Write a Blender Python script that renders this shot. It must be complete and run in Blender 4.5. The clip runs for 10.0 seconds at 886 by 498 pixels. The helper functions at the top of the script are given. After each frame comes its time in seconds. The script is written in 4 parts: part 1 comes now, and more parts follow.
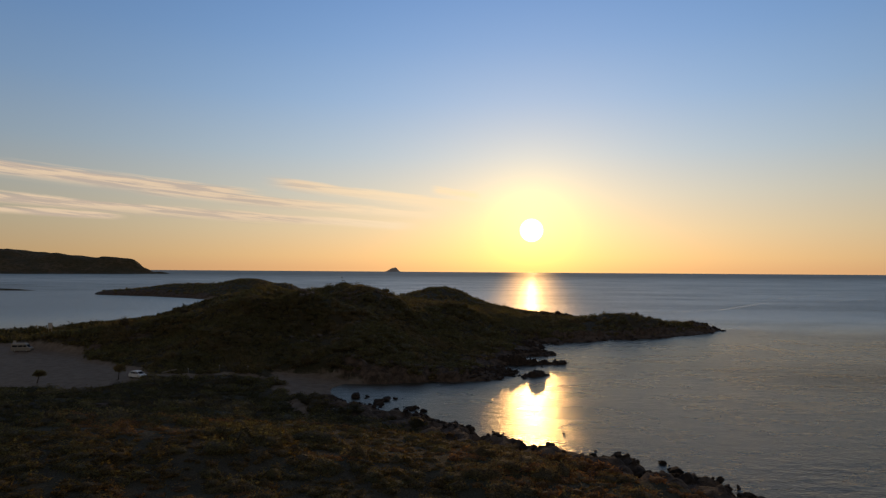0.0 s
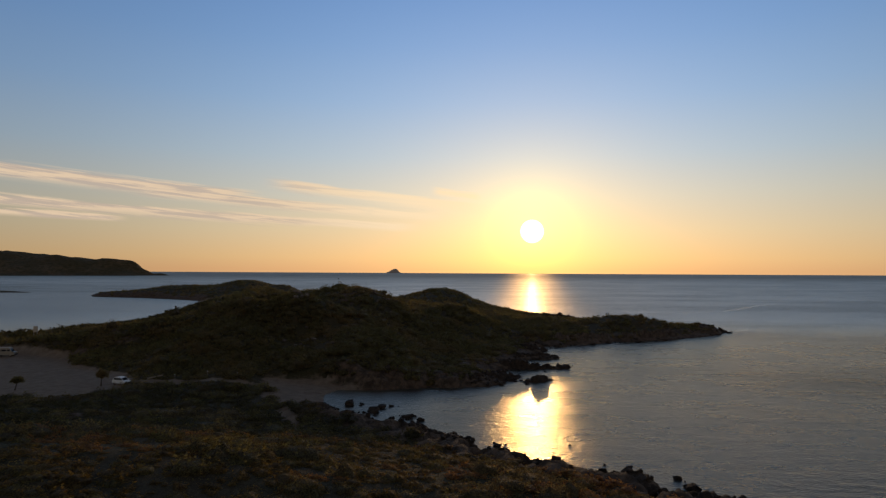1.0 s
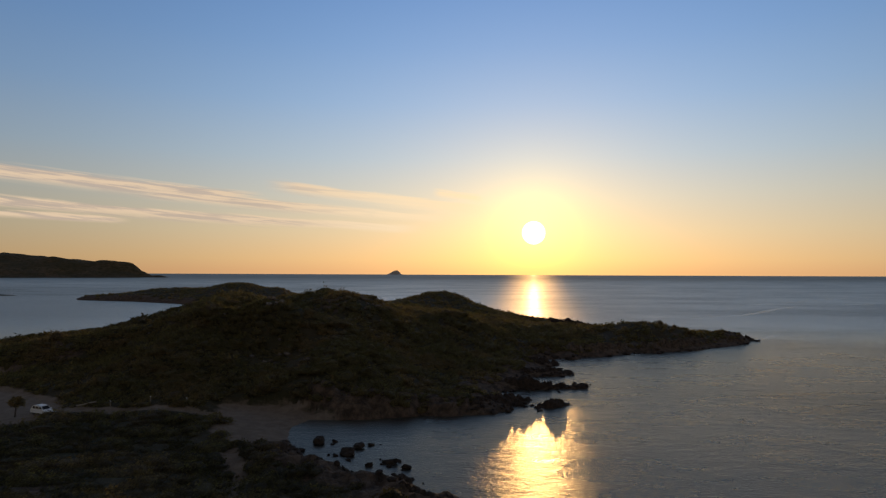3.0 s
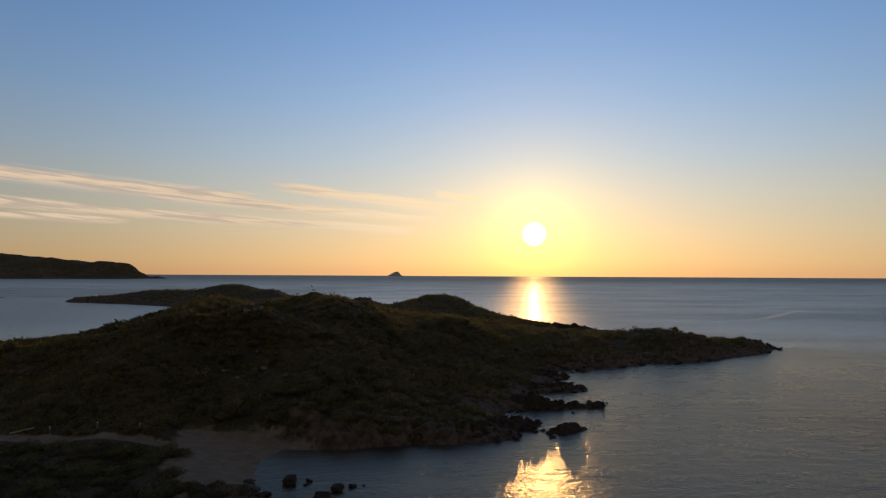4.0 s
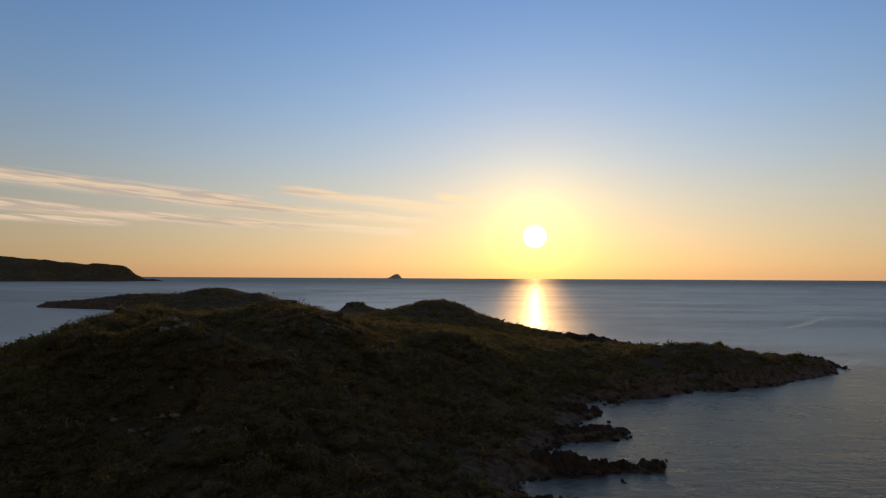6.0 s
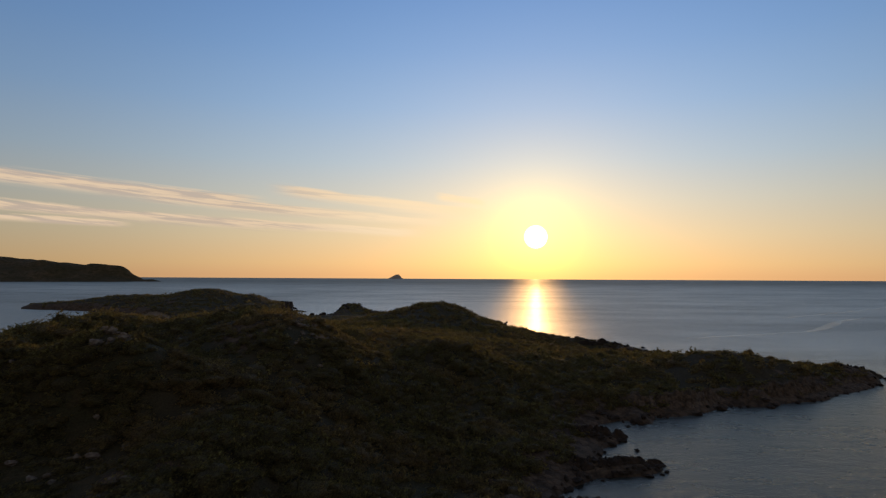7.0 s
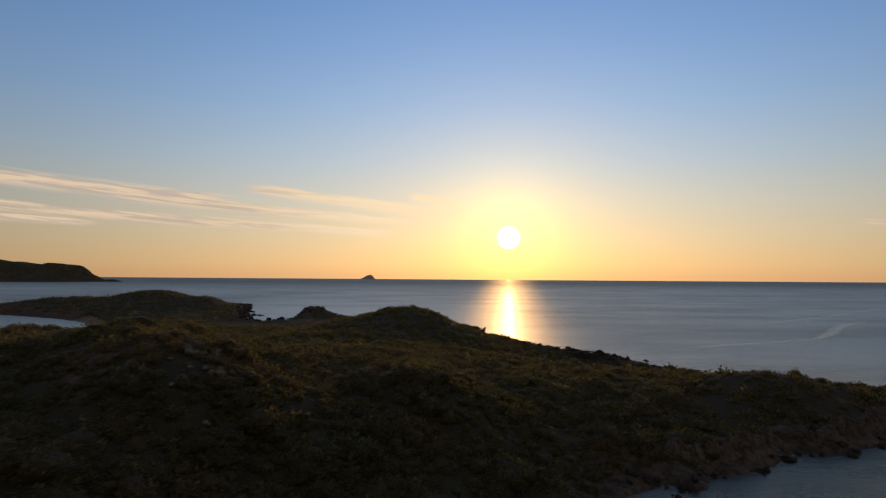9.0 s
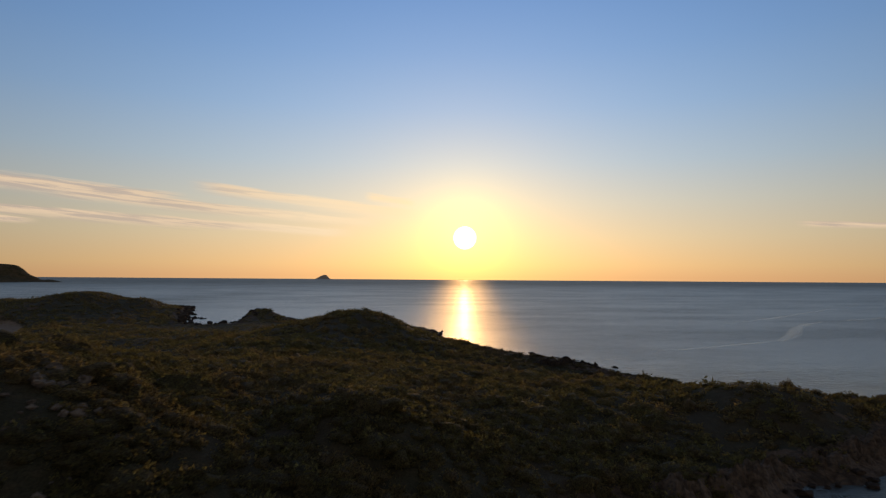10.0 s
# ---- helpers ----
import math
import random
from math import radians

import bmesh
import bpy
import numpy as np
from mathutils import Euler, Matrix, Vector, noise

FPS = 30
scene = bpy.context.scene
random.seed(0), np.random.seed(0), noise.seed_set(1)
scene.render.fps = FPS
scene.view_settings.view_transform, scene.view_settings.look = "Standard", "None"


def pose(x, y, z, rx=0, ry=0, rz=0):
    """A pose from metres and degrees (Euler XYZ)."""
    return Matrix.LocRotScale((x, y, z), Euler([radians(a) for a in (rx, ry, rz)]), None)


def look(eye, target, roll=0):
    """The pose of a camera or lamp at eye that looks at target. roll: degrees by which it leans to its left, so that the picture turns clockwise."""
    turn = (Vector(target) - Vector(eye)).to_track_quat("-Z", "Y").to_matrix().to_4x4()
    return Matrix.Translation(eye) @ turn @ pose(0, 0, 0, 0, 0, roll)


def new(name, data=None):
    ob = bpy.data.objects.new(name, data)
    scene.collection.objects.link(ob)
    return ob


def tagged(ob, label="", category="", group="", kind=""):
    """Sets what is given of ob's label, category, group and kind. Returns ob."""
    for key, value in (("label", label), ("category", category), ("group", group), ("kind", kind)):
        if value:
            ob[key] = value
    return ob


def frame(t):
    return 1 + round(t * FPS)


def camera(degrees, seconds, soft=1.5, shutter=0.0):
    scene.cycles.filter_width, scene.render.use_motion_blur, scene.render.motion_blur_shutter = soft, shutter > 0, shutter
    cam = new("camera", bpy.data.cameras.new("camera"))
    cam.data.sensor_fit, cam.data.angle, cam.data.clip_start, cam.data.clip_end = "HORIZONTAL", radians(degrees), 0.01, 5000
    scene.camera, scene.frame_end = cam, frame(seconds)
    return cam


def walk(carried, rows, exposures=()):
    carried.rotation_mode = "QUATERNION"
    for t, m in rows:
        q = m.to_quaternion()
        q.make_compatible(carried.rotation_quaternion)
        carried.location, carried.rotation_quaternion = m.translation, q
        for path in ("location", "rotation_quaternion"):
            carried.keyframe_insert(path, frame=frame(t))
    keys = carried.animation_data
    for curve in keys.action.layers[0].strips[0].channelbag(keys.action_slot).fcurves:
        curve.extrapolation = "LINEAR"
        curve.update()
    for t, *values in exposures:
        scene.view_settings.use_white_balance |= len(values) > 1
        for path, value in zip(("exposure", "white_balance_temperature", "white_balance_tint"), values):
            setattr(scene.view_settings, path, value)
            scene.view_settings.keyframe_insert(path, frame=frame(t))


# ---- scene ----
cam = camera(71.8, 10.0, soft=1.3, shutter=0.4)
PATH = [
    (0, (-2.339, -82.996, 27.294), (-2.286, -80.998, 27.358), 0.4),
    (0.5, (-2.033, -80.079, 27.231), (-1.981, -78.08, 27.297), 0.3),
    (1, (-1.667, -76.582, 27.152), (-1.616, -74.584, 27.22), 0.3),
    (1.5, (-1.28, -71.907, 27.12), (-1.23, -69.909, 27.189), 0.3),
    (2, (-0.846, -66.078, 27.175), (-0.797, -64.08, 27.246), 0.2),
    (2.5, (-0.26, -59.237, 27.25), (-0.213, -57.239, 27.322), 0.2),
    (4, (1.206, -35.28, 27.954), (1.25, -33.282, 28.031), 0.3),
    (4.5, (1.632, -26.141, 28.116), (1.674, -24.143, 28.196), 0.3),
    (5, (2.216, -16.482, 28.17), (2.258, -14.484, 28.251), 0.3),
    (5.5, (2.813, -6.658, 28.187), (2.855, -4.66, 28.27), 0.3),
    (7, (4.567, 22.001, 28.157), (4.606, 23.998, 28.243), 0.3),
    (7.5, (5.111, 31.401, 28.134), (5.148, 33.398, 28.22), 0.3),
    (8, (5.477, 40.717, 28.153), (5.515, 42.715, 28.24), 0.3),
    (8.5, (5.829, 49.951, 28.198), (5.882, 51.948, 28.286), 0.3),
    (9, (6.3, 59.084, 28.264), (6.426, 61.078, 28.352), 0.4),
    (9.5, (7.013, 68.194, 28.35), (7.232, 70.18, 28.438), 0.4),
    (10, (8.027, 77.224, 28.434), (8.295, 79.204, 28.523), 0.4),
]
walk(cam, [(t, look(eye, target, roll)) for t, eye, target, roll in PATH])


# ---- world, sun ----
SUN_AZ, SUN_EL = radians(9.75), radians(3.6)
SUN_DIR = Vector((math.sin(SUN_AZ) * math.cos(SUN_EL), math.cos(SUN_AZ) * math.cos(SUN_EL), math.sin(SUN_EL)))


def lin(r, g, b):
    """Linear colour from 0-255 display values."""
    return tuple((c / 255 / 12.92) if c <= 10 else ((c / 255 + 0.055) / 1.055) ** 2.4 for c in (r, g, b)) + (1.0,)


class Nodes:
    """A short way to write node trees."""

    def __init__(self, tree):
        self.tree = tree
        tree.nodes.clear()

    def add(self, kind, inputs=None, **settings):
        node = self.tree.nodes.new(kind)
        for key, value in settings.items():
            setattr(node, key, value)
        for key, value in (inputs or {}).items():
            self.feed(node.inputs[key], value)
        return node

    def feed(self, socket, value):
        if isinstance(value, bpy.types.NodeSocket):
            self.tree.links.new(value, socket)
        else:
            socket.default_value = value

    def math(self, op, a, b=0.0, c=0.0, clamp=False):
        node = self.add("ShaderNodeMath", {0: a, 1: b, 2: c}, operation=op, use_clamp=clamp)
        return node.outputs[0]

    def smooth(self, value, lo, hi, a=0.0, b=1.0):
        node = self.add("ShaderNodeMapRange", {"Value": value, "From Min": lo, "From Max": hi, "To Min": a, "To Max": b},
                        interpolation_type="SMOOTHSTEP")
        return node.outputs["Result"]

    def mix(self, factor, a, b, blend="MIX"):
        node = self.add("ShaderNodeMix", data_type="RGBA", blend_type=blend)
        self.feed(node.inputs[0], factor)
        self.feed(node.inputs[6], a)
        self.feed(node.inputs[7], b)
        return node.outputs[2]

    def ramp(self, factor, stops, interpolation="LINEAR"):
        node = self.add("ShaderNodeValToRGB", {"Fac": factor})
        ramp = node.color_ramp
        ramp.interpolation = interpolation
        while len(ramp.elements) < len(stops):
            ramp.elements.new(0.5)
        for element, (place, colour) in zip(ramp.elements, stops):
            element.position, element.color = place, colour
        return node.outputs["Color"]

    def noise(self, scale, detail=4.0, rough=0.55, vector=None, distortion=0.0):
        inputs = {"Scale": scale, "Detail": detail, "Roughness": rough, "Distortion": distortion}
        if vector is not None:
            inputs["Vector"] = vector
        return self.add("ShaderNodeTexNoise", inputs).outputs["Fac"]


def build_world():
    world = bpy.data.worlds.new("sunset_sky")
    scene.world = world
    world.use_nodes = True
    n = Nodes(world.node_tree)
    way = n.add("ShaderNodeTexCoord").outputs["Generated"]
    split = n.add("ShaderNodeSeparateXYZ", {0: way})
    x, y, z = split.outputs
    el = n.math("MULTIPLY", n.math("ARCSINE", z), 180 / math.pi)
    az = n.math("MULTIPLY", n.math("ARCTAN2", x, y), 180 / math.pi)
    # the clear sky: warm at the horizon, blue above, deeper towards the zenith
    up = n.math("DIVIDE", el, 90.0, clamp=True)
    clear = n.ramp(up, [
        (0.0, lin(232, 181, 130)), (0.012, lin(233, 193, 141)), (0.04, lin(222, 201, 166)), (0.075, lin(204, 202, 190)),
        (0.115, lin(178, 196, 210)), (0.17, lin(150, 183, 220)), (0.225, lin(130, 170, 219)), (0.29, lin(112, 156, 214)),
        (0.42, lin(112, 130, 158)), (0.6, lin(116, 116, 122)), (1.0, lin(112, 104, 98))])
    # nearness to the sun
    dot = n.add("ShaderNodeVectorMath", {0: way, 1: tuple(SUN_DIR)}, operation="DOT_PRODUCT").outputs["Value"]
    angle = n.math("MULTIPLY", n.math("ARCCOSINE", n.math("MINIMUM", dot, 0.9999999)), 180 / math.pi)
    # the sky away from the sun is dimmer
    clear = n.mix(n.smooth(angle, 8, 52), clear, n.mix(1.0, clear, (0.56, 0.58, 0.61, 1), "MULTIPLY"))
    clear = n.mix(n.smooth(angle, 45, 140), clear, n.mix(1.0, clear, (1.3, 0.9, 0.6, 1), "MULTIPLY"))
    nishita = n.add("ShaderNodeTexSky", sky_type="NISHITA", sun_disc=False, sun_elevation=SUN_EL, sun_rotation=SUN_AZ,
                    air_density=1.0, dust_density=1.5, ozone_density=1.5).outputs["Color"]
    clear = n.mix(1.0, clear, n.mix(1.0, nishita, (0.012, 0.012, 0.012, 1), "MULTIPLY"), "ADD")
    # thin cirrus streaks that sink towards the sun
    streaks = [(-36, 7.6, -15, 6.4, 0.72), (-27, 6.75, -3, 5.25, 0.55), (-6, 5.35, 1.5, 5.0, 0.36), (-15, 7.85, 5.8, 5.65, 0.6), (-36, 5.3, -13, 4.4, 0.5),
               (-20, 4.7, -0.5, 3.95, 0.42), (-36, 4.3, -26, 4.15, 0.3), (0.6, 7.35, 4.9, 6.8, 0.4), (38, 4.5, 46, 4.0, 0.3)]
    along = n.add("ShaderNodeCombineXYZ", {0: n.math("MULTIPLY", az, 0.13), 1: n.math("ADD", n.math("MULTIPLY", el, 2.4), n.math("MULTIPLY", az, 0.19))})
    wisps = n.noise(1.3, 6.0, 0.6, along.outputs[0], 0.3)
    cover = None
    for a0, e0, a1, e1, wide in streaks:
        slope = (e1 - e0) / (a1 - a0)
        line = n.math("ADD", n.math("MULTIPLY", n.math("SUBTRACT", az, a0), slope), e0)
        line = n.math("ADD", line, n.math("MULTIPLY", n.math("SUBTRACT", wisps, 0.5), 0.7))
        # sharper on the upper edge, feathered below
        above = n.math("SUBTRACT", el, line)
        band = n.math("MULTIPLY", n.smooth(above, wide, wide * 0.4), n.smooth(above, -wide * 1.4, -wide * 0.2))
        reach = (a1 - a0) * 0.16
        band = n.math("MULTIPLY", band, n.smooth(az, a1 + 0.5, a1 - reach))
        if a0 > -30:
            band = n.math("MULTIPLY", band, n.smooth(az, a0 - 0.5, a0 + reach))
        cover = band if cover is None else n.math("MAXIMUM", cover, band)
    cover = n.math("MULTIPLY", cover, n.smooth(wisps, 0.3, 0.55, 0.8, 1.0))
    cloud = n.mix(n.smooth(wisps, 0.4, 0.56), lin(198, 178, 162), lin(233, 206, 175))
    cloud = n.mix(n.smooth(angle, 27, 12), cloud, lin(255, 228, 190))
    sky = n.mix(n.math("MULTIPLY", cover, 0.92), clear, cloud)
    # the bright air round the sun, and the sun
    wide_glow = n.math("POWER", 2.718, n.math("DIVIDE", angle, -5.5))
    near_glow = n.math("POWER", 2.718, n.math("DIVIDE", angle, -2.1))
    def scaled(value, colour):
        return n.mix(1.0, n.add("ShaderNodeCombineColor", {0: value, 1: value, 2: value}).outputs[0], colour, "MULTIPLY")
    sky = n.mix(1.0, sky, scaled(wide_glow, (0.42, 0.24, 0.03, 1)), "ADD")
    sky = n.mix(1.0, sky, scaled(near_glow, (0.9, 0.8, 0.08, 1)), "ADD")
    disc = n.smooth(angle, 1.12, 0.86)
    sky = n.mix(1.0, sky, scaled(disc, (6.0, 5.6, 4.4, 1)), "ADD")
    # below the horizon the sea goes on
    sky = n.mix(n.smooth(el, -0.36, -0.42), sky, lin(70, 72, 82))
    back = n.add("ShaderNodeBackground", {"Color": sky, "Strength": 0.95})
    n.add("ShaderNodeOutputWorld", {"Surface": back.outputs[0]})


build_world()
sun_data = bpy.data.lights.new("sun", "SUN")
sun_data.energy, sun_data.angle, sun_data.color = 0.6, radians(0.6), (1.0, 0.56, 0.2)
sun = new("sun", sun_data)
sun.matrix_world = look(SUN_DIR * 300, (0, 0, 0))


# ---- materials ----
def material(name):
    m = bpy.data.materials.new(name)
    m.use_nodes = True
    return m, Nodes(m.node_tree)


def finish(n, colour, roughness, bump=None, strength=0.5, distance=0.1, metallic=0.0, ior=1.5, spec=0.5, extra=None):
    inputs = {"Base Color": colour, "Roughness": roughness, "Metallic": metallic, "IOR": ior, "Specular IOR Level": spec}
    inputs.update(extra or {})
    if bump is not None:
        inputs["Normal"] = n.add("ShaderNodeBump", {"Height": bump, "Strength": strength, "Distance": distance}).outputs[0]
    shader = n.add("ShaderNodeBsdfPrincipled", inputs)
    n.add("ShaderNodeOutputMaterial", {"Surface": shader.outputs[0]})


def plain(name, colour, roughness=0.6, metallic=0.0, wear=0.25, scale=6.0):
    m, n = material(name)
    where = n.add("ShaderNodeTexCoord").outputs["Object"]
    tone = n.noise(scale, 5.0, 0.6, where)
    dark = tuple(c * (1 - wear) for c in colour[:3]) + (1,)
    fine = n.noise(scale * 12, 3.0, 0.6, where)
    finish(n, n.mix(n.smooth(tone, 0.3, 0.7), dark, colour), n.math("ADD", roughness - 0.08, n.math("MULTIPLY", fine, 0.16)), fine, 0.15, 0.01, metallic)
    return m


def leaf_material(name, dark, light, dry):
    m, n = material(name)
    geo = n.add("ShaderNodeNewGeometry")
    each = geo.outputs["Random Per Island"]
    patch = n.noise(0.06, 3.0, 0.6, geo.outputs["Position"])
    fine = n.noise(1.5, 5.0, 0.6, geo.outputs["Position"])
    colour = n.mix(each, dark, light)
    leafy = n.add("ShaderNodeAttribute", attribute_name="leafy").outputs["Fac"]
    colour = n.mix(n.smooth(patch, 0.48, 0.62, 0.0, 0.75), colour, dry)
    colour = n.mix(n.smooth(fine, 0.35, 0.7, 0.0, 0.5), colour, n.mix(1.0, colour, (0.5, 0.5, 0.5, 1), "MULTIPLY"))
    # sprays of leaves, the shade in the gaps between them put into the colour
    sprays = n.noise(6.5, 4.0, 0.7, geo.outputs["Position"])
    gap_shade = n.mix(1.0, colour, (0.5, 0.48, 0.47, 1), "MULTIPLY")
    colour = n.mix(n.smooth(sprays, 0.42, 0.56), gap_shade, n.mix(1.0, colour, (1.7, 1.65, 1.5, 1), "MULTIPLY"))
    # twig brown kept dark, so the shade inside a bush is in the colour
    twig_shade = (0.06, 0.045, 0.028, 1)
    normal = n.add("ShaderNodeBump", {"Height": sprays, "Strength": 1.0, "Distance": 0.5}).outputs[0]
    front = n.add("ShaderNodeBsdfPrincipled", {"Base Color": n.mix(leafy, twig_shade, colour), "Roughness": 0.7, "Specular IOR Level": 0.2, "Normal": normal})
    through_leaf = n.add("ShaderNodeBsdfTranslucent", {"Color": n.mix(1.0, n.mix(leafy, twig_shade, colour), (1.6, 1.45, 1.0, 1), "MULTIPLY")})
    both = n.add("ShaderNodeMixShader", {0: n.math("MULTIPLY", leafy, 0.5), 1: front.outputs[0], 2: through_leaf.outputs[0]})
    n.add("ShaderNodeOutputMaterial", {"Surface": both.outputs[0]})
    return m


def build_ground_material():
    m, n = material("coast_ground")
    here = n.add("ShaderNodeNewGeometry").outputs["Position"]
    sand = n.add("ShaderNodeAttribute", attribute_name="sand").outputs["Fac"]
    rock = n.add("ShaderNodeAttribute", attribute_name="rock").outputs["Fac"]
    broad, mid, fine = n.noise(0.05, 4.0, 0.6, here), n.noise(0.6, 5.0, 0.62, here), n.noise(6.0, 5.0, 0.65, here)
    soil = n.mix(n.smooth(broad, 0.4, 0.6), (0.052, 0.043, 0.023, 1), (0.046, 0.044, 0.021, 1))
    soil = n.mix(n.smooth(mid, 0.45, 0.7), soil, (0.075, 0.058, 0.03, 1))
    # low tufts on the soil, the shade between them mixed into its colour
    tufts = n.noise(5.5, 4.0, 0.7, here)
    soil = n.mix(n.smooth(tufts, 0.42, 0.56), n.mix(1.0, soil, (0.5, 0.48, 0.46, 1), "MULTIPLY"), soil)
    sandy = n.mix(n.smooth(mid, 0.3, 0.7), (0.14, 0.112, 0.085, 1), (0.2, 0.16, 0.124, 1))
    stone = n.mix(n.smooth(mid, 0.35, 0.65), (0.042, 0.031, 0.023, 1), (0.12, 0.087, 0.063, 1))
    edge = n.math("MULTIPLY", n.math("SUBTRACT", mid, 0.5), 0.9)
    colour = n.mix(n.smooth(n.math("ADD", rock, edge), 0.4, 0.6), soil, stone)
    colour = n.mix(n.smooth(n.math("ADD", sand, n.math("MULTIPLY", edge, 0.7)), 0.35, 0.65), colour, sandy)
    # split bedrock where no soil lies
    bent = n.add("ShaderNodeMapping", {"Vector": here, "Scale": (0.75, 0.75, 0.3), "Rotation": (0.3, 0.2, 0.5)}).outputs[0]
    bent = n.mix(0.35, bent, n.add("ShaderNodeTexNoise", {"Vector": here, "Scale": 0.5, "Detail": 4.0}).outputs["Color"], "ADD")
    splits = n.add("ShaderNodeTexVoronoi", {"Vector": bent, "Scale": 1.0}, feature="DISTANCE_TO_EDGE").outputs["Distance"]
    cleft = n.math("MULTIPLY", n.smooth(splits, 0.16, 0.0), rock)
    colour = n.mix(n.math("MULTIPLY", cleft, 0.25), colour, (0.02, 0.015, 0.011, 1))
    height = n.math("ADD", n.math("MULTIPLY", mid, 0.7), n.math("MULTIPLY", n.math("ADD", fine, n.math("MULTIPLY", tufts, n.math("SUBTRACT", 1.0, sand))), 0.3))
    height = n.math("SUBTRACT", height, n.math("MULTIPLY", n.math("MULTIPLY", cleft, broad), 0.8))
    finish(n, colour, 0.9, height, 0.9, 0.5, spec=0.2)
    return m


def build_water_material():
    m, n = material("sea_water")
    here = n.add("ShaderNodeNewGeometry").outputs["Position"]
    stretch = n.add("ShaderNodeMapping", {"Vector": here, "Rotation": (0, 0, radians(-14)), "Scale": (0.5, 1.0, 1.0)}).outputs[0]
    place = n.add("ShaderNodeSeparateXYZ", {0: here})
    # the cove lies in the lee of the headland and is smoother
    open_sea = n.math("MAXIMUM", n.smooth(place.outputs[0], 25, 110), n.smooth(place.outputs[1], 420, 800))
    swell = n.noise(0.13, 3.0, 0.5, stretch)
    chop = n.noise(0.42, 5.0, 0.62, stretch, 0.4)
    ripple = n.noise(2.6, 3.0, 0.6, stretch)
    gusts = n.smooth(n.noise(0.014, 4.0, 0.6, stretch), 0.38, 0.64, 0.3, 1.0)
    patch = n.smooth(n.noise(0.12, 4.0, 0.6, stretch), 0.36, 0.64)
    waves = n.math("MULTIPLY", n.math("MULTIPLY", chop, gusts), n.math("ADD", 0.6, n.math("MULTIPLY", open_sea, 0.6)))
    height = n.math("ADD", n.math("MULTIPLY", swell, 0.3), n.math("ADD", waves, n.math("MULTIPLY", ripple, 0.2)))
    normal = n.add("ShaderNodeBump", {"Height": height, "Strength": 0.52, "Distance": 1.0}).outputs[0]
    colour = n.mix(gusts, (0.02, 0.023, 0.023, 1), (0.028, 0.033, 0.033, 1))
    deep = n.add("ShaderNodeBsdfDiffuse", {"Color": colour, "Normal": normal})
    # two sizes of wave: steep small ones that spread the sky's light, and smooth faces that mirror the sun
    spread = n.add("ShaderNodeBsdfGlossy", {"Color": (1.0, 0.91, 0.77, 1), "Roughness": n.math("ADD", n.smooth(place.outputs[1], 130, 330, 0.26, 0.54), n.math("ADD", n.math("MULTIPLY", patch, 0.05), n.math("MULTIPLY", n.smooth(place.outputs[0], 3, -16, 0.0, 0.18), n.smooth(place.outputs[1], 110, 75)))), "Normal": normal}, distribution="BECKMANN")
    mirror = n.add("ShaderNodeBsdfGlossy", {"Color": (1.0, 0.97, 0.94, 1), "Roughness": 0.25, "Normal": normal}, distribution="BECKMANN")
    smooth_share = n.smooth(place.outputs[1], 180, 1600, 0.06, 0.007)
    gloss = n.add("ShaderNodeMixShader", {0: smooth_share, 1: spread.outputs[0], 2: mirror.outputs[0]})
    # wave faces seen at a low angle turn away from the horizon, so the sheen stays well under that of a mirror
    sheen = n.add("ShaderNodeFresnel", {"IOR": 1.333, "Normal": normal}).outputs[0]
    outer = n.math("SUBTRACT", n.smooth(place.outputs[1], 110, 300, 0.0, 0.3), n.smooth(place.outputs[1], 300, 2600, 0.0, 0.4))
    outer = n.math("MULTIPLY", outer, n.math("MAXIMUM", n.math("MULTIPLY", n.smooth(place.outputs[0], -260, -60, 0.3, 1.0), n.smooth(place.outputs[0], 60, 240, 1.0, 0.75)), n.smooth(place.outputs[1], 450, 1300)))
    most = n.math("SUBTRACT", n.math("ADD", 0.47, outer), n.math("MULTIPLY", open_sea, n.math("ADD", 0.03, n.math("MULTIPLY", gusts, 0.1))))
    sheen = n.math("MULTIPLY", n.math("MINIMUM", n.math("ADD", n.math("MULTIPLY", sheen, 1.35), 0.14), 1.12), most)
    both = n.add("ShaderNodeMixShader", {0: sheen, 1: deep.outputs[0], 2: gloss.outputs[0]})
    n.add("ShaderNodeOutputMaterial", {"Surface": both.outputs[0]})
    return m


GROUND, WATER = build_ground_material(), build_water_material()
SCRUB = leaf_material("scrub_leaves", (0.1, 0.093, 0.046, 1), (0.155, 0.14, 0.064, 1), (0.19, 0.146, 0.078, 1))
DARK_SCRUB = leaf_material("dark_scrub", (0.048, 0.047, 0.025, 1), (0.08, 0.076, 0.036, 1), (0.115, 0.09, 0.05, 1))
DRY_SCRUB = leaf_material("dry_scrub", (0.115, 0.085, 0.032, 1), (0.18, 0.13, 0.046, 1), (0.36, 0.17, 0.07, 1))


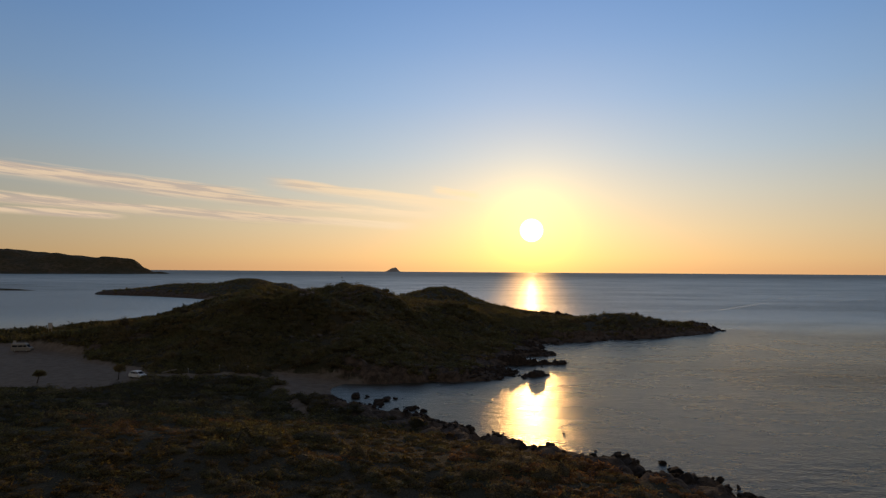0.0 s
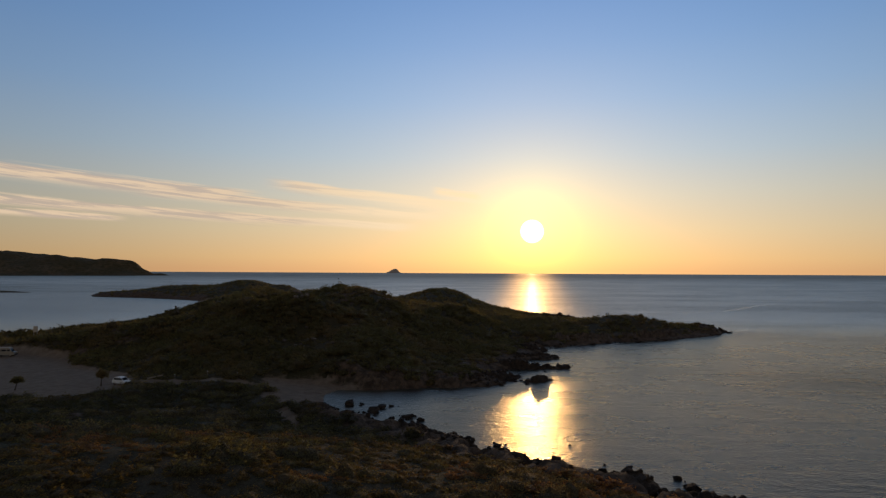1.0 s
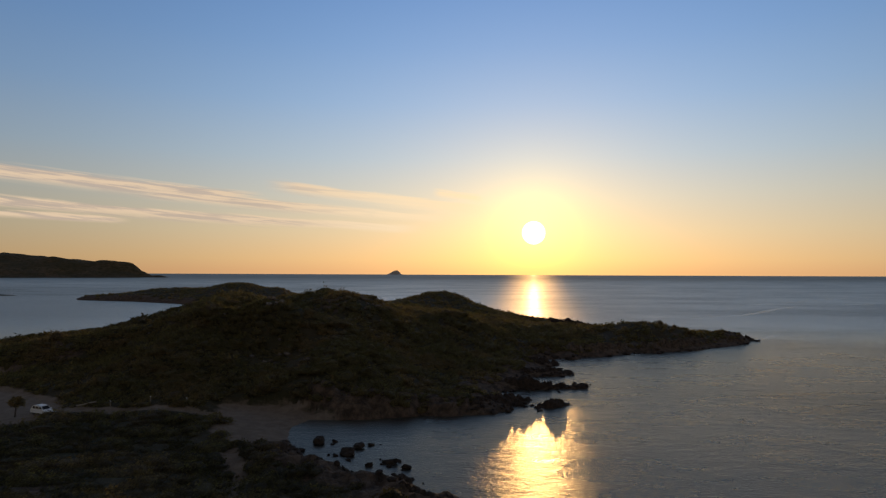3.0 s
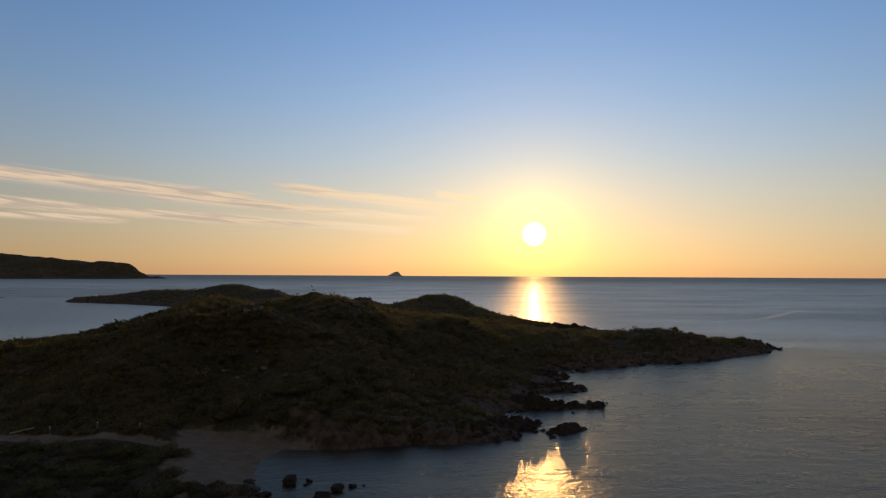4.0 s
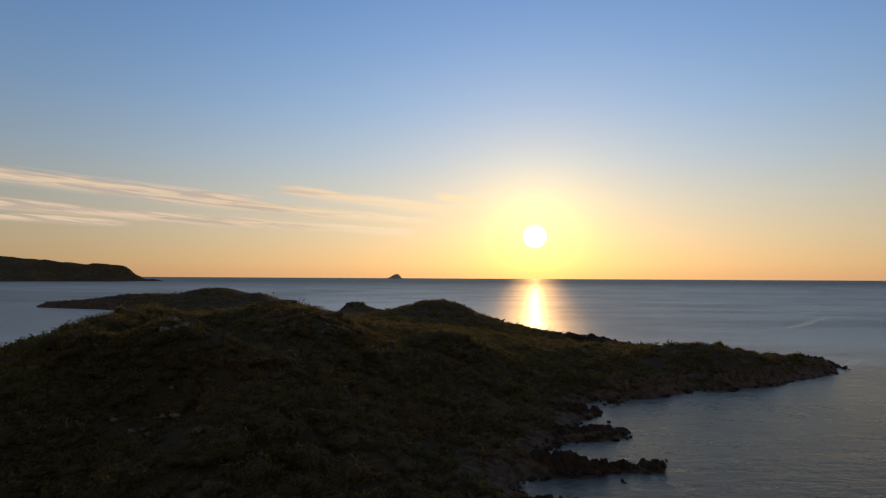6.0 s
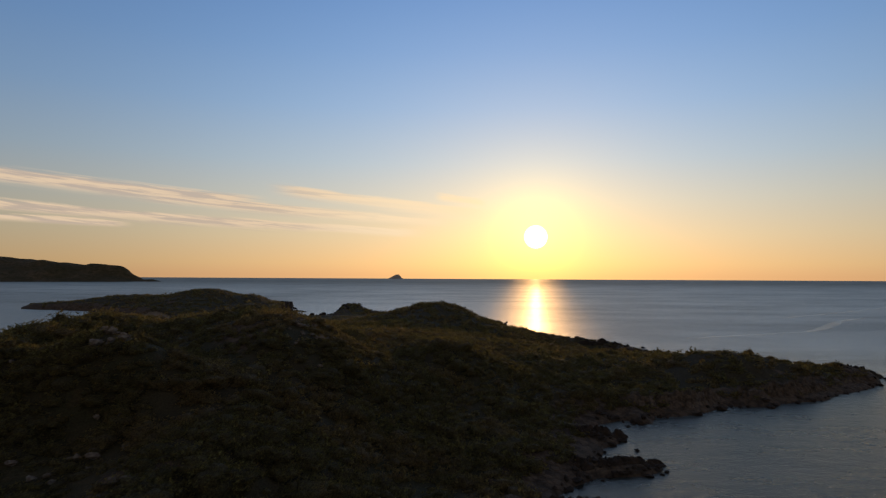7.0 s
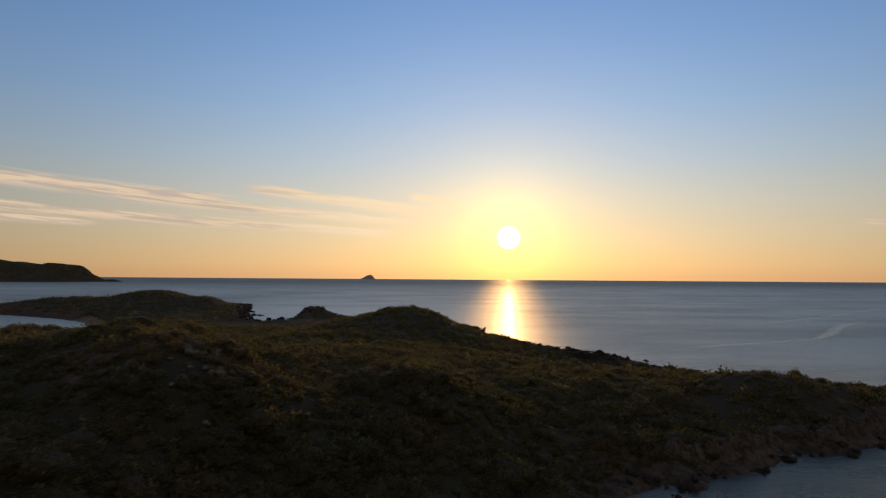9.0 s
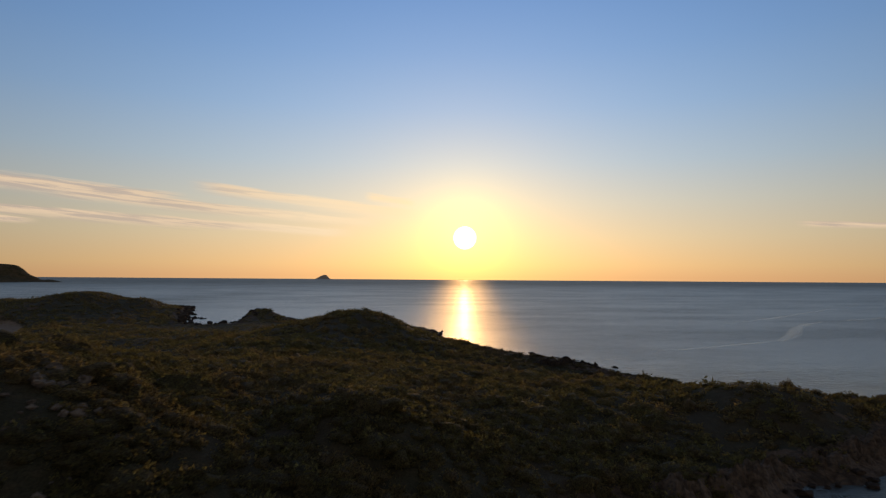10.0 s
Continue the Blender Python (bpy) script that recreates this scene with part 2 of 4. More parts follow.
def stone_material(name, dark, light):
    m, n = material(name)
    where = n.add("ShaderNodeTexCoord").outputs["Object"]
    each = n.add("ShaderNodeObjectInfo").outputs["Random"]
    broad, fine = n.noise(1.2, 5.0, 0.62, where), n.noise(9.0, 5.0, 0.65, where)
    cracks = n.add("ShaderNodeTexVoronoi", {"Vector": where, "Scale": 2.2}, feature="DISTANCE_TO_EDGE").outputs["Distance"]
    colour = n.mix(n.smooth(broad, 0.35, 0.65), dark, light)
    colour = n.mix(n.math("MULTIPLY", each, 0.4), colour, n.mix(1.0, colour, (0.6, 0.58, 0.56, 1), "MULTIPLY"))
    height = n.math("ADD", n.math("ADD", n.math("MULTIPLY", broad, 0.5), n.math("MULTIPLY", fine, 0.25)), n.math("MULTIPLY", n.smooth(cracks, 0.0, 0.12), 0.3))
    finish(n, colour, 0.85, height, 0.9, 0.2, spec=0.25)
    return m


DARK_STONE = stone_material("dark_shore_stone", (0.02, 0.0145, 0.011, 1), (0.05, 0.035, 0.025, 1))
PALE_STONE = stone_material("pale_granite", (0.1, 0.082, 0.068, 1), (0.235, 0.205, 0.175, 1))
# paler than the other granite, to stand in for haze over the islet
HAZED_ISLET_STONE = stone_material("hazed_islet_granite", (0.3, 0.26, 0.22, 1), (0.5, 0.45, 0.4, 1))
CLIFF_STONE = stone_material("brown_cliff_stone", (0.05, 0.038, 0.029, 1), (0.13, 0.098, 0.074, 1))
BARK = plain("bark", (0.09, 0.065, 0.045, 1), 0.9)
WHITE_PAINT = plain("white_paint", (0.78, 0.79, 0.8, 1), 0.3, wear=0.08)
GREY_PAINT = plain("grey_beige_paint", (0.26, 0.24, 0.2, 1), 0.4, wear=0.15)
TYRE = plain("tyre_rubber", (0.02, 0.02, 0.02, 1), 0.85)
STEEL = plain("steel", (0.55, 0.55, 0.56, 1), 0.35, 0.9)
DARK_GLASS = plain("tinted_glass", (0.02, 0.024, 0.03, 1), 0.06, wear=0.1)
LAMP_GLASS = plain("lamp_glass", (0.5, 0.5, 0.48, 1), 0.12)
RED_GLASS = plain("red_lamp_glass", (0.35, 0.02, 0.02, 1), 0.15)
WOOD = plain("weathered_wood", (0.3, 0.25, 0.19, 1), 0.85)
BOARD = plain("pale_board", (0.4, 0.37, 0.32, 1), 0.6, wear=0.12)
CANVAS = plain("pale_canvas", (0.34, 0.31, 0.26, 1), 0.8)


# ---- helpers of the build ----
rng = np.random.default_rng(7)


def lattice(ix, iy, seed):
    h = (ix.astype(np.int64) * 374761393 + iy.astype(np.int64) * 668265263 + seed * 1442695041) & 0xFFFFFFFF
    h = ((h ^ (h >> 13)) * 1274126177) & 0xFFFFFFFF
    return ((h ^ (h >> 16)) & 0xFFFF) / 65535.0


def rough_field(x, y, size, octaves=4, seed=1, gain=0.5):
    """Smooth noise from -1 to 1 with features of the given size in metres."""
    total, amp, norm = np.zeros_like(x, dtype=float), 1.0, 0.0
    for k in range(octaves):
        u, v = x / size * 2**k + 17.3 * k, y / size * 2**k - 9.1 * k
        i, j = np.floor(u), np.floor(v)
        fu, fv = u - i, v - j
        fu, fv = fu * fu * (3 - 2 * fu), fv * fv * (3 - 2 * fv)
        a, b = lattice(i, j, seed + k), lattice(i + 1, j, seed + k)
        c, d = lattice(i, j + 1, seed + k), lattice(i + 1, j + 1, seed + k)
        total += amp * ((a * (1 - fu) + b * fu) * (1 - fv) + (c * (1 - fu) + d * fu) * fv - 0.5) * 2
        norm += amp
        amp *= gain
    return total / norm


def step(value, lo, hi):
    t = np.clip((value - lo) / (hi - lo), 0, 1)
    return t * t * (3 - 2 * t)


def edge_distance(px, py, line, closed=True):
    best = np.full(px.shape, 1e9)
    pts = list(line)
    for (x0, y0), (x1, y1) in zip(pts, pts[1:] + pts[:1] if closed else pts[1:]):
        dx, dy = x1 - x0, y1 - y0
        t = np.clip(((px - x0) * dx + (py - y0) * dy) / (dx * dx + dy * dy), 0, 1)
        best = np.minimum(best, np.hypot(px - x0 - t * dx, py - y0 - t * dy))
    return best


def inside(px, py, line):
    odd = np.zeros(px.shape, bool)
    pts = list(line)
    for (x0, y0), (x1, y1) in zip(pts, pts[1:] + pts[:1]):
        if y0 != y1:
            odd ^= ((y0 > py) != (y1 > py)) & (px < (x1 - x0) * (py - y0) / (y1 - y0) + x0)
    return odd


def mesh_object(name, verts, faces, mat, smooth=True):
    """One object from arrays; faces all have the same number of corners."""
    mesh = bpy.data.meshes.new(name)
    verts, faces = np.asarray(verts, np.float32), np.asarray(faces, np.int32)
    corners = faces.shape[1]
    mesh.vertices.add(len(verts))
    mesh.vertices.foreach_set("co", verts.ravel())
    mesh.loops.add(faces.size)
    mesh.loops.foreach_set("vertex_index", faces.ravel())
    mesh.polygons.add(len(faces))
    mesh.polygons.foreach_set("loop_start", np.arange(0, faces.size, corners, dtype=np.int32))
    mesh.polygons.foreach_set("loop_total", np.full(len(faces), corners, np.int32))
    mesh.polygons.foreach_set("use_smooth", np.full(len(faces), smooth))
    mesh.update(calc_edges=True)
    mesh.materials.append(mat)
    return new(name, mesh)


def part(name, bm, mat, parent=None, label="", smooth=False):
    mesh = bpy.data.meshes.new(name)
    for face in bm.faces:
        face.smooth = smooth
    bm.to_mesh(mesh)
    bm.free()
    mesh.materials.append(mat)
    ob = new(name, mesh)
    ob.parent = parent
    return tagged(ob, label)


def box(size, at=(0, 0, 0), bevel=0.0, turn=None):
    bm = bmesh.new()
    bmesh.ops.create_cube(bm, size=1)
    bmesh.ops.scale(bm, vec=size, verts=bm.verts)
    if bevel:
        bmesh.ops.bevel(bm, geom=bm.edges, offset=bevel, segments=2, affect="EDGES")
    if turn:
        bmesh.ops.transform(bm, matrix=turn, verts=bm.verts)
    bmesh.ops.translate(bm, vec=at, verts=bm.verts)
    return bm


def tube(radius, start, end, radius_end=None, sides=10):
    bm = bmesh.new()
    start, end = Vector(start), Vector(end)
    m = Matrix.Translation((start + end) / 2) @ (end - start).to_track_quat("Z", "Y").to_matrix().to_4x4()
    bmesh.ops.create_cone(bm, cap_ends=True, segments=sides, radius1=radius, radius2=radius if radius_end is None else radius_end,
                          depth=(end - start).length, matrix=m)
    return bm


# ---- the plan of the coast ----
COVE = [(95, -320), (66, -140), (50, -70), (40, -25), (34.5, -8), (32, -3.5), (27.5, -4), (26, 1), (20, 3), (17.5, 6.5), (12, 10.8), (7.5, 12.5),
        (6, 16.5), (2, 20.5), (-3.5, 27), (-8, 30), (-12.5, 33), (-17, 38), (-20, 43), (-22, 50), (-23.5, 57), (-22, 62.5)]
HEADLAND_SHORE = [(-15, 62), (-7, 63.5), (1, 65), (7.6, 65.9), (12.5, 66.5), (16.2, 70), (16.5, 73.8), (19.5, 75.8), (22, 78.1), (18.6, 79.6), (15.5, 81.4), (14.6, 84), (16.2, 87.2),
                  (19, 89.8), (22, 91), (26, 91.4), (31, 91.8), (37.2, 92.6), (38, 94), (33, 94.4), (27, 94.8), (22, 97), (20, 100.8), (22.8, 104.6), (27.8, 108.5),
                  (35.8, 109.4), (38.4, 111.6), (34, 113.2), (30.5, 115), (32.3, 122.5), (37.6, 127.2), (37, 129.2), (33.5, 131), (33.4, 136), (37.1, 139.8), (42.5, 142.3),
                  (43.3, 139.6), (47, 140.2), (49.7, 145), (54.2, 145.8), (60, 148), (66, 153), (68.7, 155.5), (77, 154.8), (85, 158.4), (95.5, 162.4), (101.6, 168),
                  (113, 174.2), (120, 179.5), (127, 187.5)]
OUTER_SHORE = [(124, 197), (106, 206), (88, 226), (82, 243), (79.5, 255), (78, 269), (71, 279), (60, 298), (50, 331), (43, 340), (47, 383), (41, 402), (30, 425),
               (8, 440), (-22, 452), (-46, 498), (-56, 518), (-66, 503), (-63, 470), (-64, 440), (-78, 436), (-92, 446), (-101, 480), (-112, 527), (-118, 560),
               (-129, 618), (-150, 638), (-190, 620), (-250, 580), (-331, 538)]
INNER_BAY = [(-330, 532), (-316, 510), (-256, 488), (-203, 452), (-174, 420), (-156, 388), (-147, 364), (-143, 335), (-142, 285), (-145, 245), (-152, 208), (-160, 180),
             (-186, 160), (-240, 142), (-300, 135), (-450, 128), (-760, 120), (-760, -320)]
COAST = COVE + HEADLAND_SHORE + OUTER_SHORE + INNER_BAY
LOT = [(-200, 118), (-137, 117), (-117, 106), (-101, 97), (-92, 83), (-70, 68), (-64, 58), (-64, 51), (-72, 42), (-89, 44), (-130, 50), (-200, 60)]
BEACH = [(-38, 66), (-34, 50), (-26, 44), (-18, 48), (-18, 62), (-26, 67)]
TRACK = [(-66, 62), (-54, 60.5), (-44, 61), (-36, 58), (-28, 56)]
FOOTPATH = [(-33, 50), (-27, 36), (-22, 22), (-26, 8)]
# hills: x, y, height, half-widths across and along
HILLS = [(-42.9, 153.1, 15.6, 35.3, 36.6), (-29.6, 154.9, 13.5, 14, 20.2), (-68.5, 108.3, 11.3, 37.8, 9), (-66.1, 157.8, 13.8, 9, 35.3),
         (-99.4, 183, 6.1, 9.7, 40.4), (-95.8, 229.8, 10.1, 13.5, 35.2), (-4.9, 185.7, 10.8, 29.9, 33.5), (-54.9, 93.3, 8.5, 18.6, 14.3),
         (-21, 105.1, 9.7, 11.7, 27.3), (-20, 236.3, 8.4, 36, 35.2), (-95.8, 202.6, 10, 14, 60), (30, 151, 2.8, 18, 20), (-39.3, 109, 16.6, 12.4, 9.8),
         (-21.8, 134.8, 15.2, 14.8, 14.8), (9.2, 155.8, 11.1, 9.3, 16.9), (-59.1, 127, 16.6, 9, 24.7), (8, 312, 13.2, 23, 34), (-16, 290, 8, 24, 36),
         (48, 195, 4.2, 26, 26), (50, 258, 1, 26, 36), (86, 185, 6.6, 16, 14), (117, 190.5, 3.6, 7, 6), (-80, 300, 3, 45, 55), (-178, 520, 15, 24, 46),
         (-143, 530, 9.5, 10, 30), (-122, 545, 3.2, 9, 28), (-230, 525, 9.5, 42, 32), (-295, 522, 3, 36, 18), (-57, 492, 4.8, 9, 15), (-130, 330, 2, 25, 40),
         (-38, -22, 7, 32, 24), (-110, -10, 8, 60, 30), (5, -10, 3.5, 20, 16), (0, -130, 11, 70, 50), (-140, -140, 12, 120, 80), (-200, 100, 2, 60, 40)]


def ground_height(x, y):
    """Height, sand and rock shares at places of the plan."""
    # the spits are drawn closely in the plan, so their edge wanders less
    spits = step(x, 4, 12) * step(x, 130, 110) * step(y, 60, 66) * step(y, 190, 180)
    wx = x + rough_field(x, y, 7.0, 4, 11) * (1.0 - 0.65 * spits)
    wy = y + rough_field(x, y, 7.0, 4, 23) * (1.0 - 0.65 * spits)
    d = edge_distance(wx, wy, COAST) * np.where(inside(wx, wy, COAST), 1.0, -1.0)
    hills = np.zeros_like(x)
    for hx, hy, hz, sx, sy in HILLS:
        hills += (hz * np.exp(-0.5 * (((x - hx) / sx) ** 2 + ((y - hy) / sy) ** 2))) ** 3
    hills = hills ** (1 / 3)
    lot = step(np.where(inside(x, y, LOT), 1, -1) * edge_distance(x, y, LOT), -3, 2)
    beach = step(np.where(inside(x, y, BEACH), 1, -1) * edge_distance(x, y, BEACH), -5, 2)
    track = step(edge_distance(x, y, TRACK, False), 2.4, 1.0)
    path = step(edge_distance(x, y, FOOTPATH, False), 2.2, 0.9)
    far_beach = step(np.hypot((x + 165) / 60, (y - 395) / 60), 1.0, 0.7) * step(d, 11, 5)
    sand = np.clip(np.maximum.reduce([lot, beach, track, path * 0.8, far_beach]), 0, 1)
    rise = np.where(sand > 0.4, 14.0, 4.0) + 9.0 * step(y, 55, 40) + 4.0 * step(x, 28, 40) * step(y, 128, 138) * step(y, 200, 175) + 10.0 * step(y, 225, 250) * step(x, 10, 35)
    land = (1.4 + hills) * (1 - np.exp(-np.maximum(d, 0) / rise))
    uneven = rough_field(x, y, 26.0, 4, 31) * 1.3 + rough_field(x, y, 5.0, 3, 41) * 0.5
    uneven *= (1 - 0.93 * np.maximum(lot, beach)) * step(d, 2, 14)
    craggy = step(d, 13, 3) * (1 - np.maximum(beach, far_beach))
    crag = (1 - np.abs(rough_field(x, y, 6.0, 4, 53, 0.62)) * 2.4) * 1.8 * craggy * step(d, -2.5, 1.5) * (1 - 0.75 * step(x, -100, -130))
    low = np.exp(-(((x + 74) / 38) ** 2) - ((y - 418) / 38) ** 2)
    land, crag, uneven = land * (1 - 0.65 * low), crag * (1 - 0.7 * low), uneven * (1 - 0.7 * low)
    flat = 2.0 * (1 - np.exp(-np.maximum(d, 0) / 9))
    land = land * (1 - lot) + lot * flat
    land = land * (1 - beach) + beach * np.minimum(land, 0.15 + 0.085 * np.maximum(d, 0))
    z = np.where(d > 0, land + uneven + np.maximum(crag, -0.4), np.maximum(d * 0.28, -4.0) + np.maximum(crag, 0) * 0.6 * step(d, -1.3, 0.3) - 0.15)
    z = np.where((spits > 0.5) & (d > 0), np.minimum(z, 0.2 + 0.3 * d + np.maximum(crag, 0) * 0.2 + 9.0 * step(d, 7, 18)), z)
    rock = np.clip(np.maximum(craggy, step(rough_field(x, y, 14.0, 4, 67), 0.34, 0.5) * 0.7), 0, 1)
    return z, sand, rock, d


def spaced(spans):
    values = []
    for lo, hi, gap in spans:
        values.append(np.arange(lo, hi - gap * 0.4, gap))
    return np.append(np.concatenate(values), spans[-1][1])


def grid_faces(nx, ny):
    i = np.arange(nx * ny).reshape(ny, nx)
    return np.stack([i[:-1, :-1], i[:-1, 1:], i[1:, 1:], i[1:, :-1]], -1).reshape(-1, 4)


GX = spaced([(-760, -340, 12), (-340, -150, 3), (-150, -30, 1.2), (-30, 50, 0.7), (50, 135, 1.2), (135, 160, 4)])
GY = spaced([(-320, -40, 6), (-40, -12, 1.2), (-12, 145, 0.7), (145, 300, 1.2), (300, 460, 2), (460, 660, 3)])
PX, PY = np.meshgrid(GX, GY)
PZ, SAND, ROCK, SHORE = ground_height(PX, PY)
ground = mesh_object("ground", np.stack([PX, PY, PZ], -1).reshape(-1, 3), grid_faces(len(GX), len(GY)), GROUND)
for key, values in (("sand", SAND), ("rock", ROCK)):
    ground.data.attributes.new(key, "FLOAT", "POINT").data.foreach_set("value", values.ravel().astype(np.float32))
tagged(ground, "scrub-covered rocky coastal ground with sandy clearings", "ground", kind="structure")


def ground_at(x, y):
    return float(ground_height(np.array([float(x)]), np.array([float(y)]))[0][0])


sea = mesh_object("sea", [(-17000, -900, 0), (17000, -900, 0), (0, 17000, 0)], [(0, 1, 2)], WATER)
tagged(sea, "calm grey-blue sea with low ripples at sunset", "water", kind="structure")


# ---- far land ----
def far_hill(name, spans_x, spans_y, bumps, mat, label, category, seed, cell=0.35):
    x, y = np.meshgrid(spaced([spans_x]), spaced([spans_y]))
    z = np.zeros_like(x)
    for hx, hy, hz, ax, ay in bumps:
        z += (hz * np.exp(-0.5 * (np.abs((x - hx) / ax) ** 2.4 + np.abs((y - hy) / ay) ** 2.4))) ** 4
    z = z ** 0.25
    z = z * (1 + rough_field(x, y, spans_x[2] * 9, 4, seed) * 0.2) + rough_field(x, y, spans_x[2] * 4, 3, seed + 5) * z.max() * 0.05 - z.max() * 0.1
    return tagged(mesh_object(name, np.stack([x, y, np.maximum(z, -3)], -1).reshape(-1, 3), grid_faces(x.shape[1], x.shape[0]), mat), label, category, kind="structure")


def far_ground_material():
    m, n = material("far_scrubby_rock")
    here = n.add("ShaderNodeNewGeometry").outputs["Position"]
    broad, mid = n.noise(0.012, 5.0, 0.6, here), n.noise(0.08, 5.0, 0.65, here)
    colour = n.mix(n.smooth(broad, 0.4, 0.6), (0.075, 0.058, 0.03, 1), (0.11, 0.08, 0.046, 1))
    colour = n.mix(n.smooth(mid, 0.4, 0.65), colour, (0.05, 0.045, 0.02, 1))
    finish(n, colour, 0.9, mid, 0.9, 6.0, spec=0.1)
    return m


FAR_GROUND = far_ground_material()
far_hill("backdrop_cape", (-2900, -960, 12), (1850, 2750, 14),
         [(-1750, 2260, 108, 330, 170), (-1380, 2270, 78, 190, 120), (-1200, 2290, 68, 75, 75), (-1140, 2300, 64, 38, 45), (-1085, 2300, 30, 26, 30), (-1040, 2300, 17, 45, 25), (-2400, 2200, 100, 400, 200)],
         FAR_GROUND, "distant dark headland sloping down into the sea", "headland", 71)
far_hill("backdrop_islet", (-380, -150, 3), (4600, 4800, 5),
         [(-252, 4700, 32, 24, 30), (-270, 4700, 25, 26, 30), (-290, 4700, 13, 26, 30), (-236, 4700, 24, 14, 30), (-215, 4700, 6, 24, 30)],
         HAZED_ISLET_STONE, "small pointed rocky islet on the horizon", "islet", 83)
far_hill("skerry", (-540, -425, 2.5), (580, 640, 2.5), [(-490, 612, 2.6, 26, 7), (-460, 606, 1.7, 14, 4)], FAR_GROUND,
         "low dark skerry in the inner bay", "skerry", 91)


# ---- scrub ----
def ico(subdivisions):
    bm = bmesh.new()
    bmesh.ops.create_icosphere(bm, subdivisions=subdivisions, radius=1)
    v = np.array([p.co[:] for p in bm.verts])
    f = np.array([[p.index for p in face.verts] for face in bm.faces])
    bm.free()
    return v, f


def bush_shape(subdivisions, leaves, seed, leaf=1.0, loose=1.0):
    """A low lumpy shrub one metre in radius: a twiggy core under a loose coat of leaf sprays. Returns places, faces and the number of core places."""
    r = np.random.default_rng(seed)
    v, f = ico(subdivisions)
    waves, phase = r.normal(0, 2.4, (3, 5)), r.uniform(0, 6, 5)

    def lumps(way):
        return 1 + 0.3 * (0.4 + 0.6 * loose) * np.sin(way @ waves + phase).sum(1) / 2.2

    v = v * (lumps(v) * (0.74 + 0.12 * (1 - loose)) * (1 + loose * r.uniform(-0.24, 0.2, len(v))))[:, None]
    v[:, 2] = np.where(v[:, 2] < 0, v[:, 2] * 0.45, v[:, 2] * 0.8)
    core = len(v)
    way = r.normal(0, 1, (leaves, 3))
    way[:, 2] = np.abs(way[:, 2]) * 0.9 - 0.1
    way /= np.linalg.norm(way, axis=1)[:, None]
    base = way * (lumps(way) * r.uniform(1 - 0.32 * (0.3 + 0.7 * loose), 1.04, leaves))[:, None] * np.array([1, 1, 0.85])
    side = np.cross(way, r.normal(0, 1, (leaves, 3)))
    side /= np.linalg.norm(side, axis=1)[:, None]
    out = way * 0.7 + r.normal(0, 0.6, (leaves, 3))
    long = r.uniform(0.12, 0.24, (leaves, 1)) * leaf
    tri = np.stack([base - side * 0.13 * leaf, base + side * 0.13 * leaf, base + out * long], 1).reshape(-1, 3)
    f = np.concatenate([f, core + np.arange(leaves * 3).reshape(-1, 3)])
    return np.concatenate([v, tri]), f, core


def strew(name, shapes, places, sizes, flat, mat, label, seed, smooth=True):
    """Many plants that nobody could count, as one object."""
    r = np.random.default_rng(seed)
    verts, faces, leafy, count = [], [], [], 0
    kind = r.integers(0, len(shapes), len(places))
    turn = r.uniform(0, 2 * math.pi, len(places))
    for k, (v, f, core) in enumerate(shapes):
        own = np.flatnonzero(kind == k)
        if not len(own):
            continue
        c, s = np.cos(turn[own])[:, None], np.sin(turn[own])[:, None]
        size = sizes[own][:, None]
        x = (v[:, 0] * c - v[:, 1] * s) * size
        y = (v[:, 0] * s + v[:, 1] * c) * size
        z = v[:, 2] * size * flat[own][:, None]
        verts.append((np.stack([x, y, z], -1) + places[own][:, None, :]).reshape(-1, 3))
        faces.append((f[None] + (np.arange(len(own)) * len(v))[:, None, None]).reshape(-1, 3) + count)
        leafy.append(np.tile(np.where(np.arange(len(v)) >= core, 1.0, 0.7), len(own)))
        count += len(own) * len(v)
    ob = mesh_object(name, np.concatenate(verts), np.concatenate(faces), mat, smooth)
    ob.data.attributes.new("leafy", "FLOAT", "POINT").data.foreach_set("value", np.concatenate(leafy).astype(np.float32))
    return tagged(ob, label, "scrub", kind="stuff")


def scatter(x0, x1, y0, y1, count, low, high, seed, bare=0.35, rocky=0.8, shore=2.5, keep=None, bald=-0.55):
    r = np.random.default_rng(seed)
    x, y = r.uniform(x0, x1, count), r.uniform(y0, y1, count)
    z, sand, rock, d = ground_height(x, y)
    clump = rough_field(x, y, 11.0, 3, seed + 3)
    low_spits = (x > 8) & (x < 60) & (y > 62) & (y < 146)
    good = (d > shore + 2.0 * low_spits) & (sand < bare) & (clump > bald) & ((rock < rocky) | (r.uniform(0, 1, count) < 0.25))
    if keep is not None:
        good &= keep(x, y)
    x, y, z, clump = x[good], y[good], z[good], clump[good]
    size = r.uniform(low, high, len(x)) * (0.75 + 0.6 * np.clip(clump + 0.3, 0, 1)) * np.where(r.uniform(0, 1, len(x)) < 0.06, 1.5, 1.0)
    return np.stack([x, y, z - size * 0.12], -1), size, r.uniform(0.55, 1.0, len(x))


